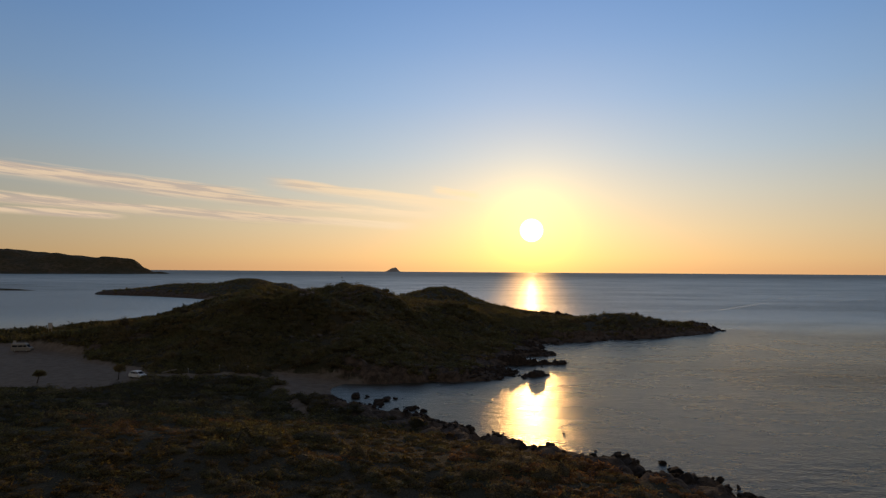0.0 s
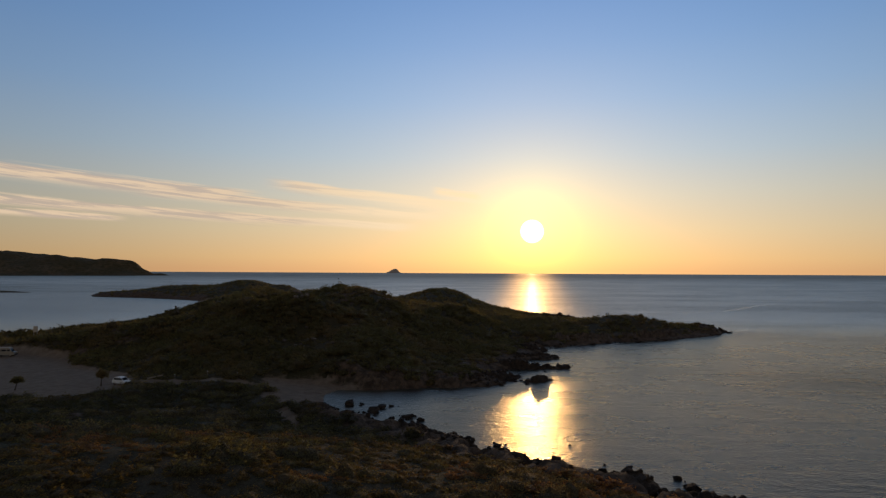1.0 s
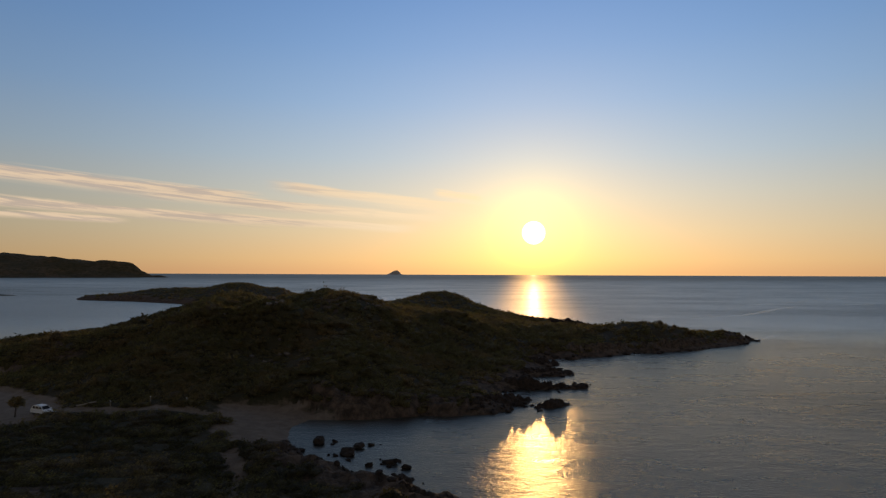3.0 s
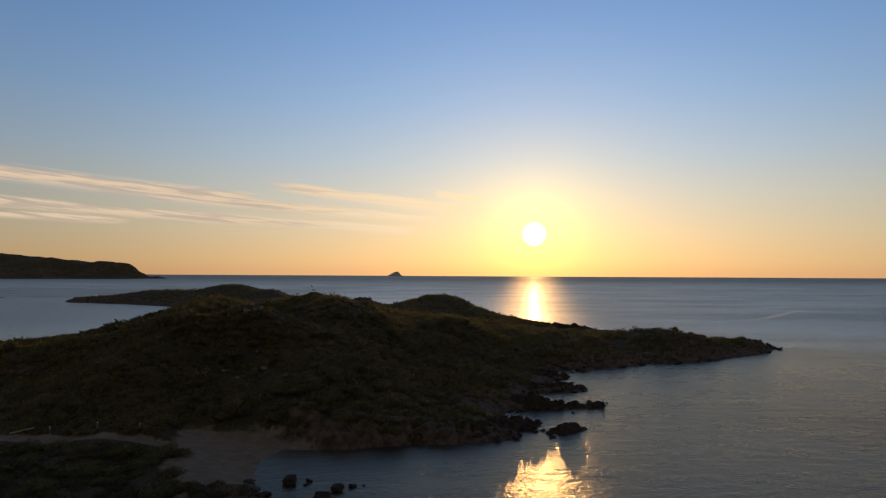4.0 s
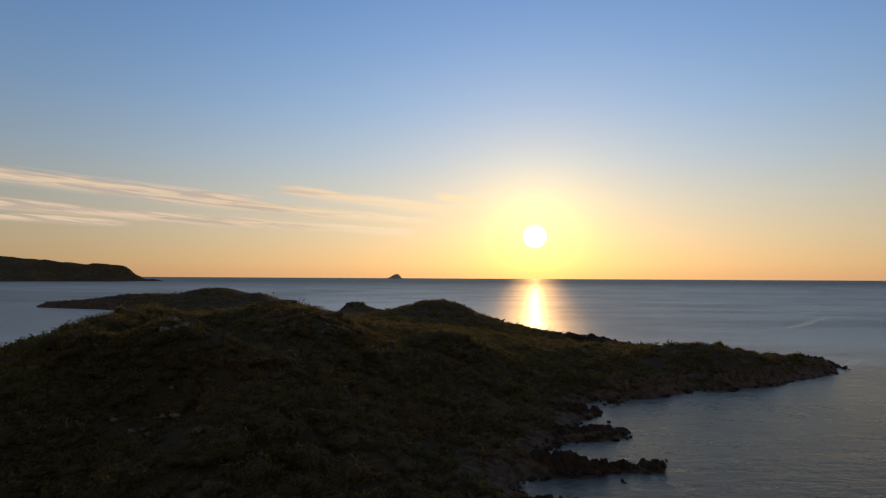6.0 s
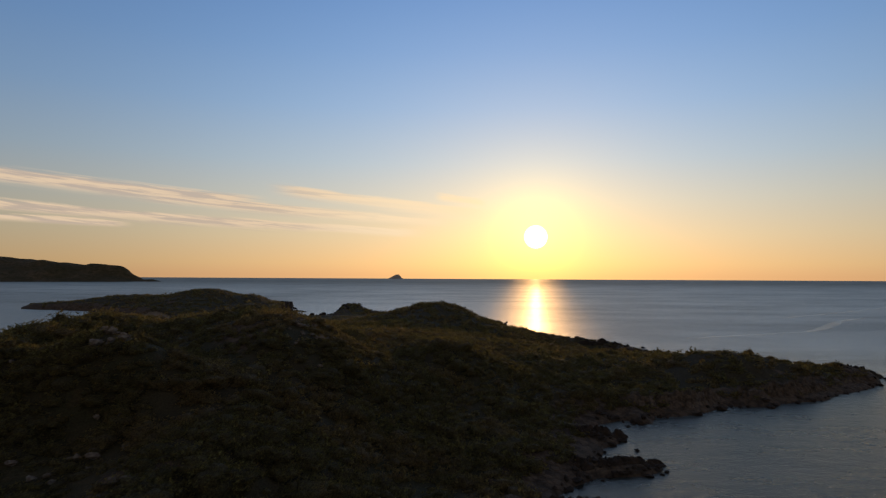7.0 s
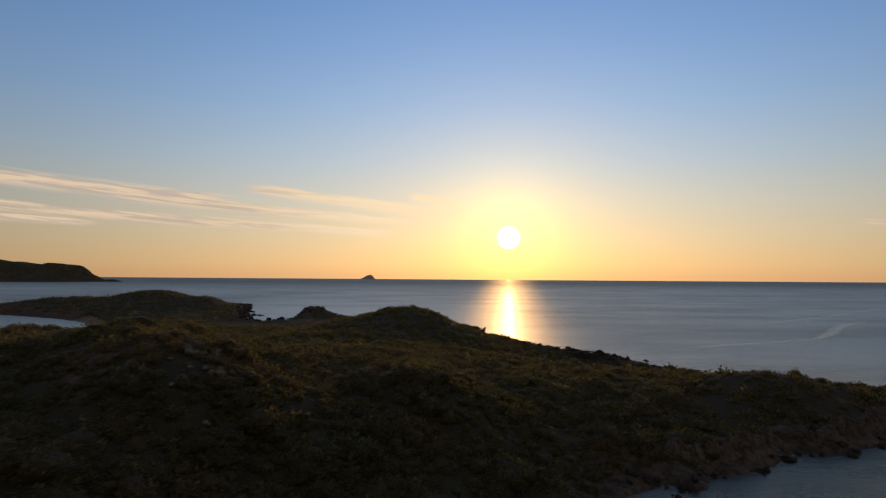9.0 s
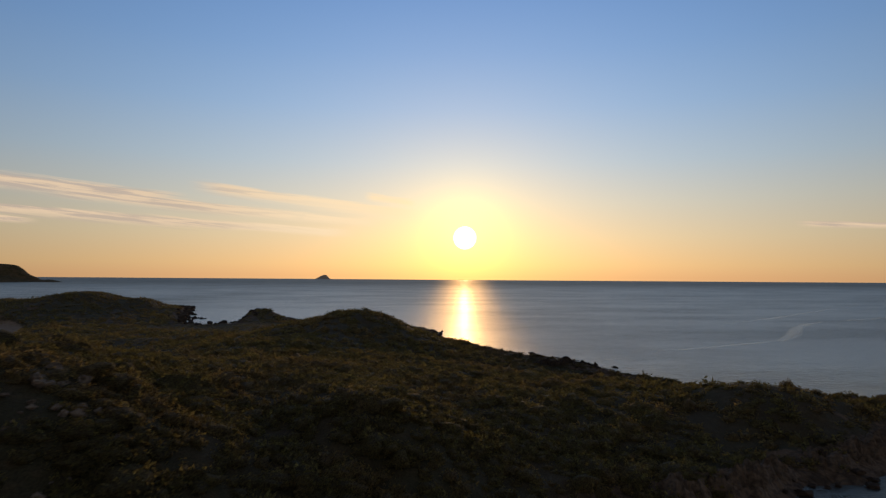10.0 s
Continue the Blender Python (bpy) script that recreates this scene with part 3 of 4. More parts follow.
RICH = [bush_shape(2, 75, k, 0.95) for k in range(6)]
THIN = [bush_shape(1, 44, 20 + k, 1.3) for k in range(5)]
FAR = [bush_shape(1, 20, 40 + k, 1.6) for k in range(4)]
p, s, fl = scatter(-92, 40, -48, 26, 4400, 0.5, 1.3, 101, shore=6.5, rocky=0.85, bald=-0.9, keep=lambda x, y: y < 6 + 0.25 * (x + 40) + 12 * rough_field(x, y, 14, 2, 5))
strew("foreground_heath", [bush_shape(2, 70, 80 + k, 0.9) for k in range(6)], p, s, fl * 0.75, DRY_SCRUB, "dense low dry heath in brown and olive tufts", 11)
p, s, fl = scatter(-110, 30, -8, 56, 3800, 0.7, 1.6, 112, shore=4.5, rocky=0.85, bald=-0.9, keep=lambda x, y: y > 2 + 0.25 * (x + 40) + 12 * rough_field(x, y, 14, 2, 5))
strew("slope_scrub", RICH, p, s, fl * 0.8, DARK_SCRUB, "dense dark green scrub on the slope above the cove", 14)
p, s, fl = scatter(-110, 36, -48, 56, 1200, 1.0, 2.3, 102, shore=8)
strew("foreground_scrub", [bush_shape(2, 260, 90 + k, 0.55, 0.95) for k in range(5)], p, s, fl * 0.8, SCRUB, "low dry brown-green coastal scrub on the near slope", 1)
p, s, fl = scatter(-62, 45, 66, 200, 4400, 0.75, 1.75, 103, bald=-2, shore=1.8, rocky=2)
strew("hill_scrub", RICH, p, s, fl, SCRUB, "dense dark green maquis scrub over the hill", 2)
p, s, fl = scatter(-70, 60, 70, 240, 1000, 1.5, 3.2, 104, shore=7, rocky=0.75, keep=lambda x, y: (np.hypot(x + 18, y - 134.5) > 3.2) & (np.hypot(x + 40.5, y - 107) > 3.5))
strew("mound_scrub", [bush_shape(3, 420, 60 + k, 0.46, 0.9) for k in range(5)], p, s, fl * 0.85, SCRUB, "broad rounded mounds of dense evergreen scrub", 8)
p, s, fl = scatter(-160, -62, 66, 270, 3800, 0.8, 1.8, 105)
strew("west_scrub", THIN, p, s, fl, SCRUB, "dark maquis scrub on the hill's flank", 3)
p, s, fl = scatter(-128, -42, 60, 125, 2600, 0.9, 1.7, 106, bald=-2, rocky=2, bare=0.45)
strew("bank_scrub", THIN, p, s, fl, SCRUB, "dense dark scrub on the bank above the clearing", 13)
p, s, fl = scatter(-270, -96, 116, 215, 4200, 1.1, 2.2, 113, bald=-2, rocky=2, shore=1.5)
strew("bay_scrub", THIN, p, s, fl, DARK_SCRUB, "dark scrub between the clearing and the inner bay", 15)
p, s, fl = scatter(-62, 126, 140, 345, 6200, 0.8, 1.8, 107, bald=-2, rocky=2, keep=lambda x, y: ((y > 200) | (x > 45)) & ~((x > 50) & (y > 232)))
strew("headland_scrub", THIN, p, s, fl, SCRUB, "dark low scrub along the headland", 4)
p, s, fl = scatter(-330, 60, 250, 640, 16000, 0.9, 1.9, 109, bald=-2, keep=lambda x, y: ((y > 345) | (x < -62)) & (np.hypot((x + 68) / 34, (y - 420) / 42) > 1))
strew("far_scrub", FAR, p, s, fl * 0.9, SCRUB, "dark scrub on the far point", 5)
p, s, fl = scatter(-110, -28, 372, 466, 2600, 0.7, 1.3, 111, bald=-2, rocky=2, shore=1.0)
strew("bay_heath", FAR, p, s, fl * 0.35, SCRUB, "very low dark heath at the head of the rocky bay", 12)


p, s, fl = scatter(40, 94, 222, 340, 4500, 0.7, 1.3, 114, bald=-2, rocky=2, shore=1.5)
strew("shore_heath", FAR, p, s, fl * 0.5, DARK_SCRUB, "very low dark heath above the outer shore", 16)


# ---- rocks ----
def rock_mesh(name, seed, mat, subdivisions=3):
    r = np.random.default_rng(seed)
    v, f = ico(subdivisions)
    planes = r.normal(0, 1, (13, 3))
    planes /= np.linalg.norm(planes, axis=1)[:, None]
    cut = r.uniform(0.38, 0.85, 13)
    for normal, far in zip(planes, cut):
        over = v @ normal - far
        v = v - np.where(over > 0, over * 0.92, 0)[:, None] * normal
    # clefts and splinters
    for waves, deep in ((3.2, 0.16), (7.0, 0.1), (13.0, 0.05)):
        fold = np.abs(np.sin(v @ r.normal(0, waves, (3, 3)) + r.uniform(0, 6, 3))).mean(1)
        v = v * (1 + deep * (fold - 0.6) * 2)[:, None]
    v *= 1 + r.uniform(-0.035, 0.035, (len(v), 1))
    v *= np.array([1.0, r.uniform(0.6, 0.85), r.uniform(0.55, 0.8)])
    ob = mesh_object(name, v, f, mat, False)
    mesh = ob.data
    bpy.data.objects.remove(ob)
    return mesh


SHORE_STONES = [rock_mesh("shore_rock", 300 + k, DARK_STONE) for k in range(6)]
PALE_STONES = [rock_mesh("pale_boulder", 330 + k, PALE_STONE) for k in range(5)]


def place_rock(name, meshes, x, y, z, size, label, group, r):
    ob = new(name, meshes[r.integers(0, len(meshes))])
    ob.matrix_world = pose(x, y, z, r.uniform(-12, 12), r.uniform(-12, 12), r.uniform(0, 360)) @ Matrix.Diagonal(
        (size * r.uniform(0.85, 1.25), size * r.uniform(0.85, 1.2), size * r.uniform(0.6, 1.05), 1))
    return tagged(ob, label, "rock", group)


r = np.random.default_rng(55)
# skerries in the cove, each with a few smaller ones
for x, y, size, near in [(2.8, 21.8, 2.35, 2), (5.7, 22, 0.63, 0), (8.3, 14.9, 0.97, 1), (9.3, 18.5, 0.91, 1), (10.7, 19.2, 0.31, 0), (20.6, 18.8, 0.41, 0),
                         (23.3, 9.3, 0.32, 0), (22.1, 5.3, 0.95, 1), (25.8, 6.9, 1.15, 1), (31.3, 3.4, 1.02, 1), (25.7, 1, 1.56, 2), (31.7, -0.7, 1.4, 2),
                         (31.3, 0.6, 0.74, 1), (17.8, 7.3, 0.62, 0), (18.9, 3, 1.89, 2), (15.3, 6.4, 2.1, 2), (11, 10.1, 2.38, 2), (21.8, 1.6, 2.06, 2), (-16.9, 47, 1.45, 2),
                         (-12, 41, 1.76, 2), (-10.4, 44.5, 1.16, 1), (-8.5, 45.9, 0.85, 1), (-7.8, 35.7, 1.02, 1), (-5, 36.6, 1.33, 2), (-2.7, 34.4, 0.77, 1),
                         (-2.9, 28.3, 1.56, 2), (-6.6, 38.4, 0.25, 0), (-0.3, 28.3, 0.28, 0), (-13.5, 40.3, 0.5, 0), (7.2, 15.8, 0.49, 0), (4.5, 18.1, 0.61, 0),
                         (22.3, 69.6, 0.7, 2), (20.3, 73, 0.5, 4), (22.6, 72.9, 0.6, 4), (41.5, 137, 0.6, 2), (38, 121.5, 0.5, 2), (37, 117, 0.4, 2), (39.6, 97, 0.4, 1),
                         (134, 194, 0.7, 2), (131, 190, 1.2, 2), (30, 88, 0.6, 1), (78, 276, 1.7, 3), (73, 283, 1.5, 3), (84, 268, 1.6, 4), (81, 280, 1, 3),
                         (76, 288, 0.8, 2), (88, 262, 1.1, 3), (69, 290, 0.8, 2), (80.5, 262, 1.8, 3), (52, 333, 1, 3), (50, 389, 1.4, 2), (-66, 458, 2, 4)]:
    place_rock("shore_rock", SHORE_STONES, x, y, size * 0.15, size, "dark wet rock standing in shallow water", "rocks in the sea", r)
    for _ in range(near):
        a, far = r.uniform(0, 2 * math.pi), size * r.uniform(0.9, 1.8)
        small = size * r.uniform(0.25, 0.55)
        place_rock("shore_rock", SHORE_STONES, x + far * math.cos(a), y + far * math.sin(a), small * 0.1, small, "dark wet rock standing in shallow water", "rocks in the sea", r)


def rock_ledge(line, label, group, seed, fine=0.28, mat=DARK_STONE):
    """A jagged reef of bedrock along a line of x, y, half-width and height, its foot under the water."""
    line = np.array(line, float)
    along = np.append(0, np.cumsum(np.hypot(*np.diff(line[:, :2], axis=0).T)))
    lead, tail = line[0, 2] * 0.6, line[-1, 2] * 0.8
    u = np.arange(-lead, along[-1] + tail, fine)
    cx, cy, wide, high = (np.interp(u, along, line[:, k]) for k in range(4))
    head = (line[1, :2] - line[0, :2]) / along[1]
    toe = (line[-1, :2] - line[-2, :2]) / (along[-1] - along[-2])
    before, after = np.minimum(u, 0), np.maximum(u - along[-1], 0)
    cx, cy = cx + before * head[0] + after * toe[0], cy + before * head[1] + after * toe[1]
    ends = 1 - np.clip(-before / lead, 0, 1) ** 2 * 0.5 - np.clip(after / tail, 0, 1) ** 2
    way = np.gradient(np.stack([cx, cy], -1), axis=0)
    way /= np.linalg.norm(way, axis=1)[:, None]
    v = np.linspace(-1.5, 1.5, int(3.2 * line[:, 2].max() / fine))
    x = cx[:, None] - way[:, 1:] * v * wide[:, None]
    y = cy[:, None] + way[:, :1] * v * wide[:, None]
    # steep-sided blocks with split tops
    sx, sy = x + rough_field(x, y, 2.5, 3, seed) * 0.9, y + rough_field(x, y, 2.5, 3, seed + 9) * 0.9
    ridge = 1 - np.abs(rough_field(sx, sy, 2.6, 4, seed + 20, 0.62)) * 2.2
    blocks = np.round(rough_field(sx, sy, 1.9, 2, seed + 31) * 4) / 4
    dome = np.clip(1 - np.abs(v)[None, :] ** 2.2, -1, 1) * np.clip(ends, 0, 1)[:, None]
    z = high[:, None] * dome * (0.4 + 0.85 * ridge + 0.45 * blocks) + rough_field(x, y, 0.9, 3, seed + 40) * 0.3 - 0.3
    z = np.where(dome < 0.02, -0.6, z)
    ground_z = np.maximum(ground_height(x.ravel(), y.ravel())[0].reshape(x.shape), 0)
    z = z + ground_z * 0.5
    x = x + rough_field(x, z * 2 + y, 1.2, 2, seed + 50) * 0.25
    ob = mesh_object("rock_ledge", np.stack([x, y, z], -1).reshape(-1, 3), grid_faces(len(v), len(u)), mat, False)
    return tagged(ob, label, "rock", group)


SPITS = [
    [(19.5, 94.5, 2.4, 1.6), (23.5, 93.6, 2.3, 2.1), (25.5, 93.4, 2.1, 2.5), (28, 93.3, 2.0, 2.2), (32, 93.5, 1.7, 1.6), (36, 94, 1.4, 1.2), (38.3, 94.8, 0.8, 1.0)],
    [(26, 111, 2.2, 1.5), (32, 112, 1.8, 1.5), (36, 113, 1.4, 1.3), (39, 114, 0.8, 0.8)],
    [(30, 127, 2.5, 1.8), (35, 129.2, 2.2, 1.8), (38.5, 130.4, 1.1, 1.0)],
    [(9, 70.5, 2.5, 1.6), (15, 74.5, 2.6, 1.8), (19, 77.5, 1.8, 1.4), (22, 79.8, 0.9, 0.8)]]
for k, line in enumerate(SPITS):
    rock_ledge(line, "low jagged spit of dark bedrock running into the cove", "spits of the headland", 500 + 7 * k)
rock_ledge([(22.3, 72, 1.0, 1.0), (24.5, 73.4, 2.0, 1.7), (27, 74.6, 1.8, 1.3), (29.6, 75.8, 0.9, 0.9)], "dark jagged skerry standing off the spit", "skerries of the cove", 561)
rock_ledge([(18.3, 74.0, 0.8, 0.7), (21.5, 74.2, 0.7, 0.7)], "low flat skerry awash beside the spit", "skerries of the cove", 571)
for k, line in enumerate([[(37, -15), (34.5, -8), (31, -4.5)], [(27.5, -2.5), (24, 1.5), (20, 3.8)], [(17.5, 6.5), (12.5, 10.3), (8, 12.6)], [(6.3, 16.3), (2.3, 20), (-2.5, 25.5)],
                          [(-5, 28), (-9, 30.5), (-13, 33.6)], [(-16, 37), (-19.5, 43), (-21.5, 49)]]):
    rock_ledge([(x - 1.0, y - 1.3, 1.6, 1.1 - 0.5 * (y > 30)) for x, y in line], "broken dark bedrock along the near waterline", "bedrock of the near shore", 600 + 9 * k)
rock_ledge([(110, 184, 5, 0.7), (117, 188.5, 4.5, 2.4), (123, 191, 4, 2.5), (128, 192.5, 2.5, 1.9), (131, 193.3, 1.2, 1.1)], "craggy dark knob of rock at the headland's tip", "outer rocks", 701, 0.45)
for k, line in enumerate([[(64, 262, 4, 2.2), (70, 263, 4, 2.5), (77, 259, 3, 1.8), (82, 252, 1.5, 1.0)], [(70, 273, 2, 0.9), (76, 275, 1.6, 1.0), (79, 277, 0.8, 0.7)],
                          [(82, 246, 1.6, 1.2), (88, 243, 1.2, 0.9)], [(41, 334, 3, 2.5), (45, 332, 2, 1.5)], [(40, 372, 2.5, 1.8), (47, 371, 1.2, 1.0)]]):
    rock_ledge(line, "low dark reef on the outer shore", "outer rocks", 720 + 9 * k, 0.5)
for k, line in enumerate([[(47, 149.5), (58, 152), (66, 158)], [(76, 160), (87, 164), (97, 169.5)], [(104, 175), (112, 180), (117, 183)]]):
    rock_ledge([(x, y, 3.6, 2.4 - 1.0 * (x > 100)) for x, y in line], "brown broken cliff rock at the foot of the headland", "cliffs of the headland", 800 + 9 * k, 0.4, CLIFF_STONE)

small_stones = []


def line_rocks(line, gap, low, high, spread, label, group, smallest=0.72):
    for (x0, y0), (x1, y1) in zip(line, line[1:]):
        length = math.hypot(x1 - x0, y1 - y0)
        for _ in range(max(1, int(length / gap))):
            t, off = r.uniform(0, 1), r.normal(0, spread)
            x, y = x0 + (x1 - x0) * t - (y1 - y0) / length * off, y0 + (y1 - y0) * t + (x1 - x0) / length * off
            size = r.uniform(low, high) * (1.5 if r.uniform() < 0.12 else 1.0)
            rest = max(ground_at(x, y), 0) + size * 0.1
            if size < smallest:
                small_stones.append((x, y, rest, size))
            else:
                place_rock("shore_rock", SHORE_STONES, x, y, rest, size, label, group, r)


line_rocks([(x - 0.5, y - 0.6) for x, y in COVE[3:19]], 0.42, 0.22, 0.8, 1.3, "dark brown rough shore rock at the waterline", "rocks of the near shore")
line_rocks(HEADLAND_SHORE[4:34], 0.9, 0.3, 0.8, 0.6, "dark brown rough shore rock at the waterline", "rocks of the spits")
for start, end, count, low, top in [((22, 92), (37.2, 93.3), 44, 0.34, 2.6), ((12, 78), (20.5, 78.3), 18, 0.4, 1.0), ((25, 110.5), (37.5, 110.8), 30, 0.34, 1.2),
                                   ((31, 127), (37, 128.5), 26, 0.4, 1.0), ((38, 142.5), (43, 141), 10, 0.4, 0.8), ((8, 68), (16, 72), 22, 0.35, 0.9)]:
    for k in range(count):
        t = r.uniform(0, 1)
        x, y = start[0] + (end[0] - start[0]) * t + r.normal(0, 0.7), start[1] + (end[1] - start[1]) * t + r.normal(0, 1.1)
        size = low * r.uniform(0.8, 2.2) * (1.15 - 0.6 * t)
        rest = max(ground_at(x, y), 0) + size * 0.15
        if size < 0.72:
            small_stones.append((x, y, rest, size))
        else:
            place_rock("shore_rock", SHORE_STONES, x, y, rest, size, "jagged dark rock on a low spit", "rocks of the spits", r)
line_rocks(HEADLAND_SHORE[34:], 2.2, 0.45, 1.2, 0.7, "dark rock at the foot of the headland", "rocks of the headland")
line_rocks(OUTER_SHORE[3:13], 3.0, 0.5, 1.5, 1.2, "dark rock on the outer shore", "rocks of the outer shore", 1.2)
line_rocks([(-133, 610), (-119, 560), (-112, 527), (-101, 480), (-92, 446), (-78, 436), (-64, 440)], 1.5, 0.9, 2.6, 2.5, "dark rock", "far rocks", 99)
line_rocks([(-104, 500), (-98, 492), (-90, 486)], 0.8, 0.6, 1.6, 1.5, "dark rock", "far rocks", 99)
line_rocks([(-47, 498), (-56, 508), (-62, 492), (-62, 474)], 0.8, 0.8, 2.2, 3.0, "dark rock", "far rocks", 99)


def stone_shape(mesh):
    mesh.calc_loop_triangles()
    return np.array([p.co[:] for p in mesh.vertices]), np.array([t.vertices[:] for t in mesh.loop_triangles]), 0


stones = np.array(small_stones)
rubble = strew("shore_rubble", [stone_shape(rock_mesh("small_stone", 360 + k, DARK_STONE, 2)) for k in range(6)], stones[:, :3], stones[:, 3], np.full(len(stones), 1.1), DARK_STONE,
               "small dark stones strewn along the waterline", 6, False)
tagged(rubble, category="rubble")

for cx, cy, spread, count, low, high in [(-19.5, 136.5, 1.8, 9, 0.4, 0.95), (-15.5, 132, 1.5, 6, 0.35, 0.75), (-16, 131, 4.5, 9, 0.25, 0.5), (-40.5, 107.5, 3.5, 9, 0.5, 1.1), (-31, 160, 4, 6, 0.4, 0.9), (-20, 143, 3, 10, 0.4, 1.0), (-42, 172, 5, 8, 0.4, 1.2), (-34, 90, 5, 16, 0.3, 0.75),
                                         (-24, 80, 3, 6, 0.3, 0.8), (-56, 111, 5, 6, 0.25, 0.6), (-15, 126, 6, 6, 0.3, 0.7), (-70, 110, 9, 5, 0.25, 0.5)]:
    for _ in range(count):
        x, y = cx + r.normal(0, spread * 0.6), cy + r.normal(0, spread * 0.6)
        size = r.uniform(low, high)
        place_rock("pale_boulder", PALE_STONES, x, y, ground_at(x, y) + size * 0.5, size, "pale weathered granite boulder in the scrub", "boulders on the hill", r)


# ---- sea foam and slicks ----
def foam_slick_material():
    m, n = material("foam")
    here = n.add("ShaderNodeNewGeometry").outputs["Position"]
    across = n.add("ShaderNodeAttribute", attribute_name="across").outputs["Fac"]
    lace = n.noise(0.2, 5.0, 0.6, here, 0.5)
    broad = n.noise(0.06, 2.0, 0.5, here)
    cover = n.math("MULTIPLY", n.math("MULTIPLY", across, n.smooth(lace, 0.28, 0.55)), n.smooth(broad, 0.25, 0.5, 0.3, 1.0))
    clear = n.add("ShaderNodeBsdfTransparent")
    white = n.add("ShaderNodeBsdfDiffuse", {"Color": (0.92, 0.84, 0.72, 1)})
    # the streaks offshore are slicks of smooth water that mirror brighter sky
    glint = n.add("ShaderNodeBsdfGlossy", {"Color": (0.95, 0.96, 0.97, 1), "Roughness": 0.25})
    white = n.add("ShaderNodeMixShader", {0: 0.7, 1: white.outputs[0], 2: glint.outputs[0]})
    both = n.add("ShaderNodeMixShader", {0: n.math("MULTIPLY", cover, 0.34), 1: clear.outputs[0], 2: white.outputs[0]})
    n.add("ShaderNodeOutputMaterial", {"Surface": both.outputs[0]})
    return m


FOAM_SLICK = foam_slick_material()


def foam_slick_streak(line, width, label):
    """A drifting band of foam or smooth slick that lies on the water along a line."""
    pts = []
    for (x0, y0), (x1, y1) in zip(line, line[1:]):
        pts += [(x0 + (x1 - x0) * t, y0 + (y1 - y0) * t) for t in np.linspace(0, 1, 24, endpoint=False)]
    pts = np.array(pts)
    way = np.gradient(pts, axis=0)
    side = np.stack([-way[:, 1], way[:, 0]], -1) / np.linalg.norm(way, axis=1)[:, None]
    wobble = rough_field(pts[:, 0], pts[:, 1], 45, 2, 77)[:, None] * width * 0.5
    taper = np.sin(np.linspace(0.1, math.pi - 0.1, len(pts)))[:, None] ** 0.5
    rows = [np.append(pts + side * (o * width * taper + wobble), np.full((len(pts), 1), 0.03), axis=1) for o in (-1, -0.4, 0.4, 1)]
    ob = mesh_object("sea_foam", np.stack(rows, 1).reshape(-1, 3), grid_faces(4, len(pts)), FOAM_SLICK)
    ob.data.attributes.new("across", "FLOAT", "POINT").data.foreach_set("value", np.tile(np.array([0, 1, 1, 0], np.float32), len(pts)))
    return tagged(ob, label, "foam", kind="stuff")


foam_slick_streak([(200, 336), (214, 350), (228, 365), (250, 392), (280, 423), (313, 451)], 4.5, "pale curved slick of smooth water on the sea")
foam_slick_streak([(120, 301), (145, 312), (169, 322), (203, 338)], 1.8, "thin tail of the slick trailing along the current")
foam_slick_streak([(230, 429), (268, 457), (336, 510), (436, 592), (535, 658)], 2.6, "thin pale slick of smooth water on the open sea")
foam_slick_streak([(330, 455), (380, 475), (450, 520)], 3.0, "faint slick of smooth water on the open sea")
foam_slick_streak([(128, 192), (140, 200), (152, 214)], 2.2, "foam trailing from the headland's last rock")
foam_slick_streak([(76, 270), (84, 268), (92, 262), (100, 258)], 1.0, "line of white surf round the outer reef")
foam_slick_streak([(80, 280), (88, 283), (98, 280), (108, 276)], 0.9, "low breaking wave off the outer reef")
foam_slick_streak([(36, 326), (43, 322), (50, 318)], 1.2, "white surf at the foot of the outer shore")
foam_slick_streak([(-88, 470), (-84, 455), (-76, 452), (-70, 460)], 2.0, "white surf in the rocky bay")


# ---- the sandy clearing: cars, trees, signs ----
def profile_body(points, width, bevel, taper=0.0):
    """A body from its side outline, points of x and z, as wide as given and drawn in towards the top."""
    bm = bmesh.new()
    top = max(z for _, z in points)
    low = min(z for _, z in points)
    sides = []
    for sign in (-1, 1):
        sides.append([bm.verts.new((x, sign * width / 2 * (1 - taper * (z - low) / (top - low)), z)) for x, z in points])
    bm.faces.new(sides[0])
    bm.faces.new(list(reversed(sides[1])))
    for k in range(len(points)):
        j = (k + 1) % len(points)
        bm.faces.new((sides[0][j], sides[0][k], sides[1][k], sides[1][j]))
    bmesh.ops.recalc_face_normals(bm, faces=bm.faces)
    bmesh.ops.bevel(bm, geom=bm.edges, offset=bevel, segments=2, affect="EDGES")
    return bm


def panel(corners, thick=0.015):
    bm = bmesh.new()
    face = bm.faces.new([bm.verts.new(c) for c in corners])
    bmesh.ops.solidify(bm, geom=[face], thickness=thick)
    return bm


def wheels(owner, half_base, half_track, radius):
    for x in (-half_base, half_base):
        for side in (-1, 1):
            tyre = part("wheel", tube(radius, (x, side * (half_track - 0.1), radius), (x, side * (half_track + 0.1), radius), sides=20), TYRE, owner, "black rubber wheel")
            part("rim", tube(radius * 0.62, (x, side * (half_track + 0.07), radius), (x, side * (half_track + 0.112), radius), radius * 0.5, sides=14), STEEL, tyre, "grey metal rim")


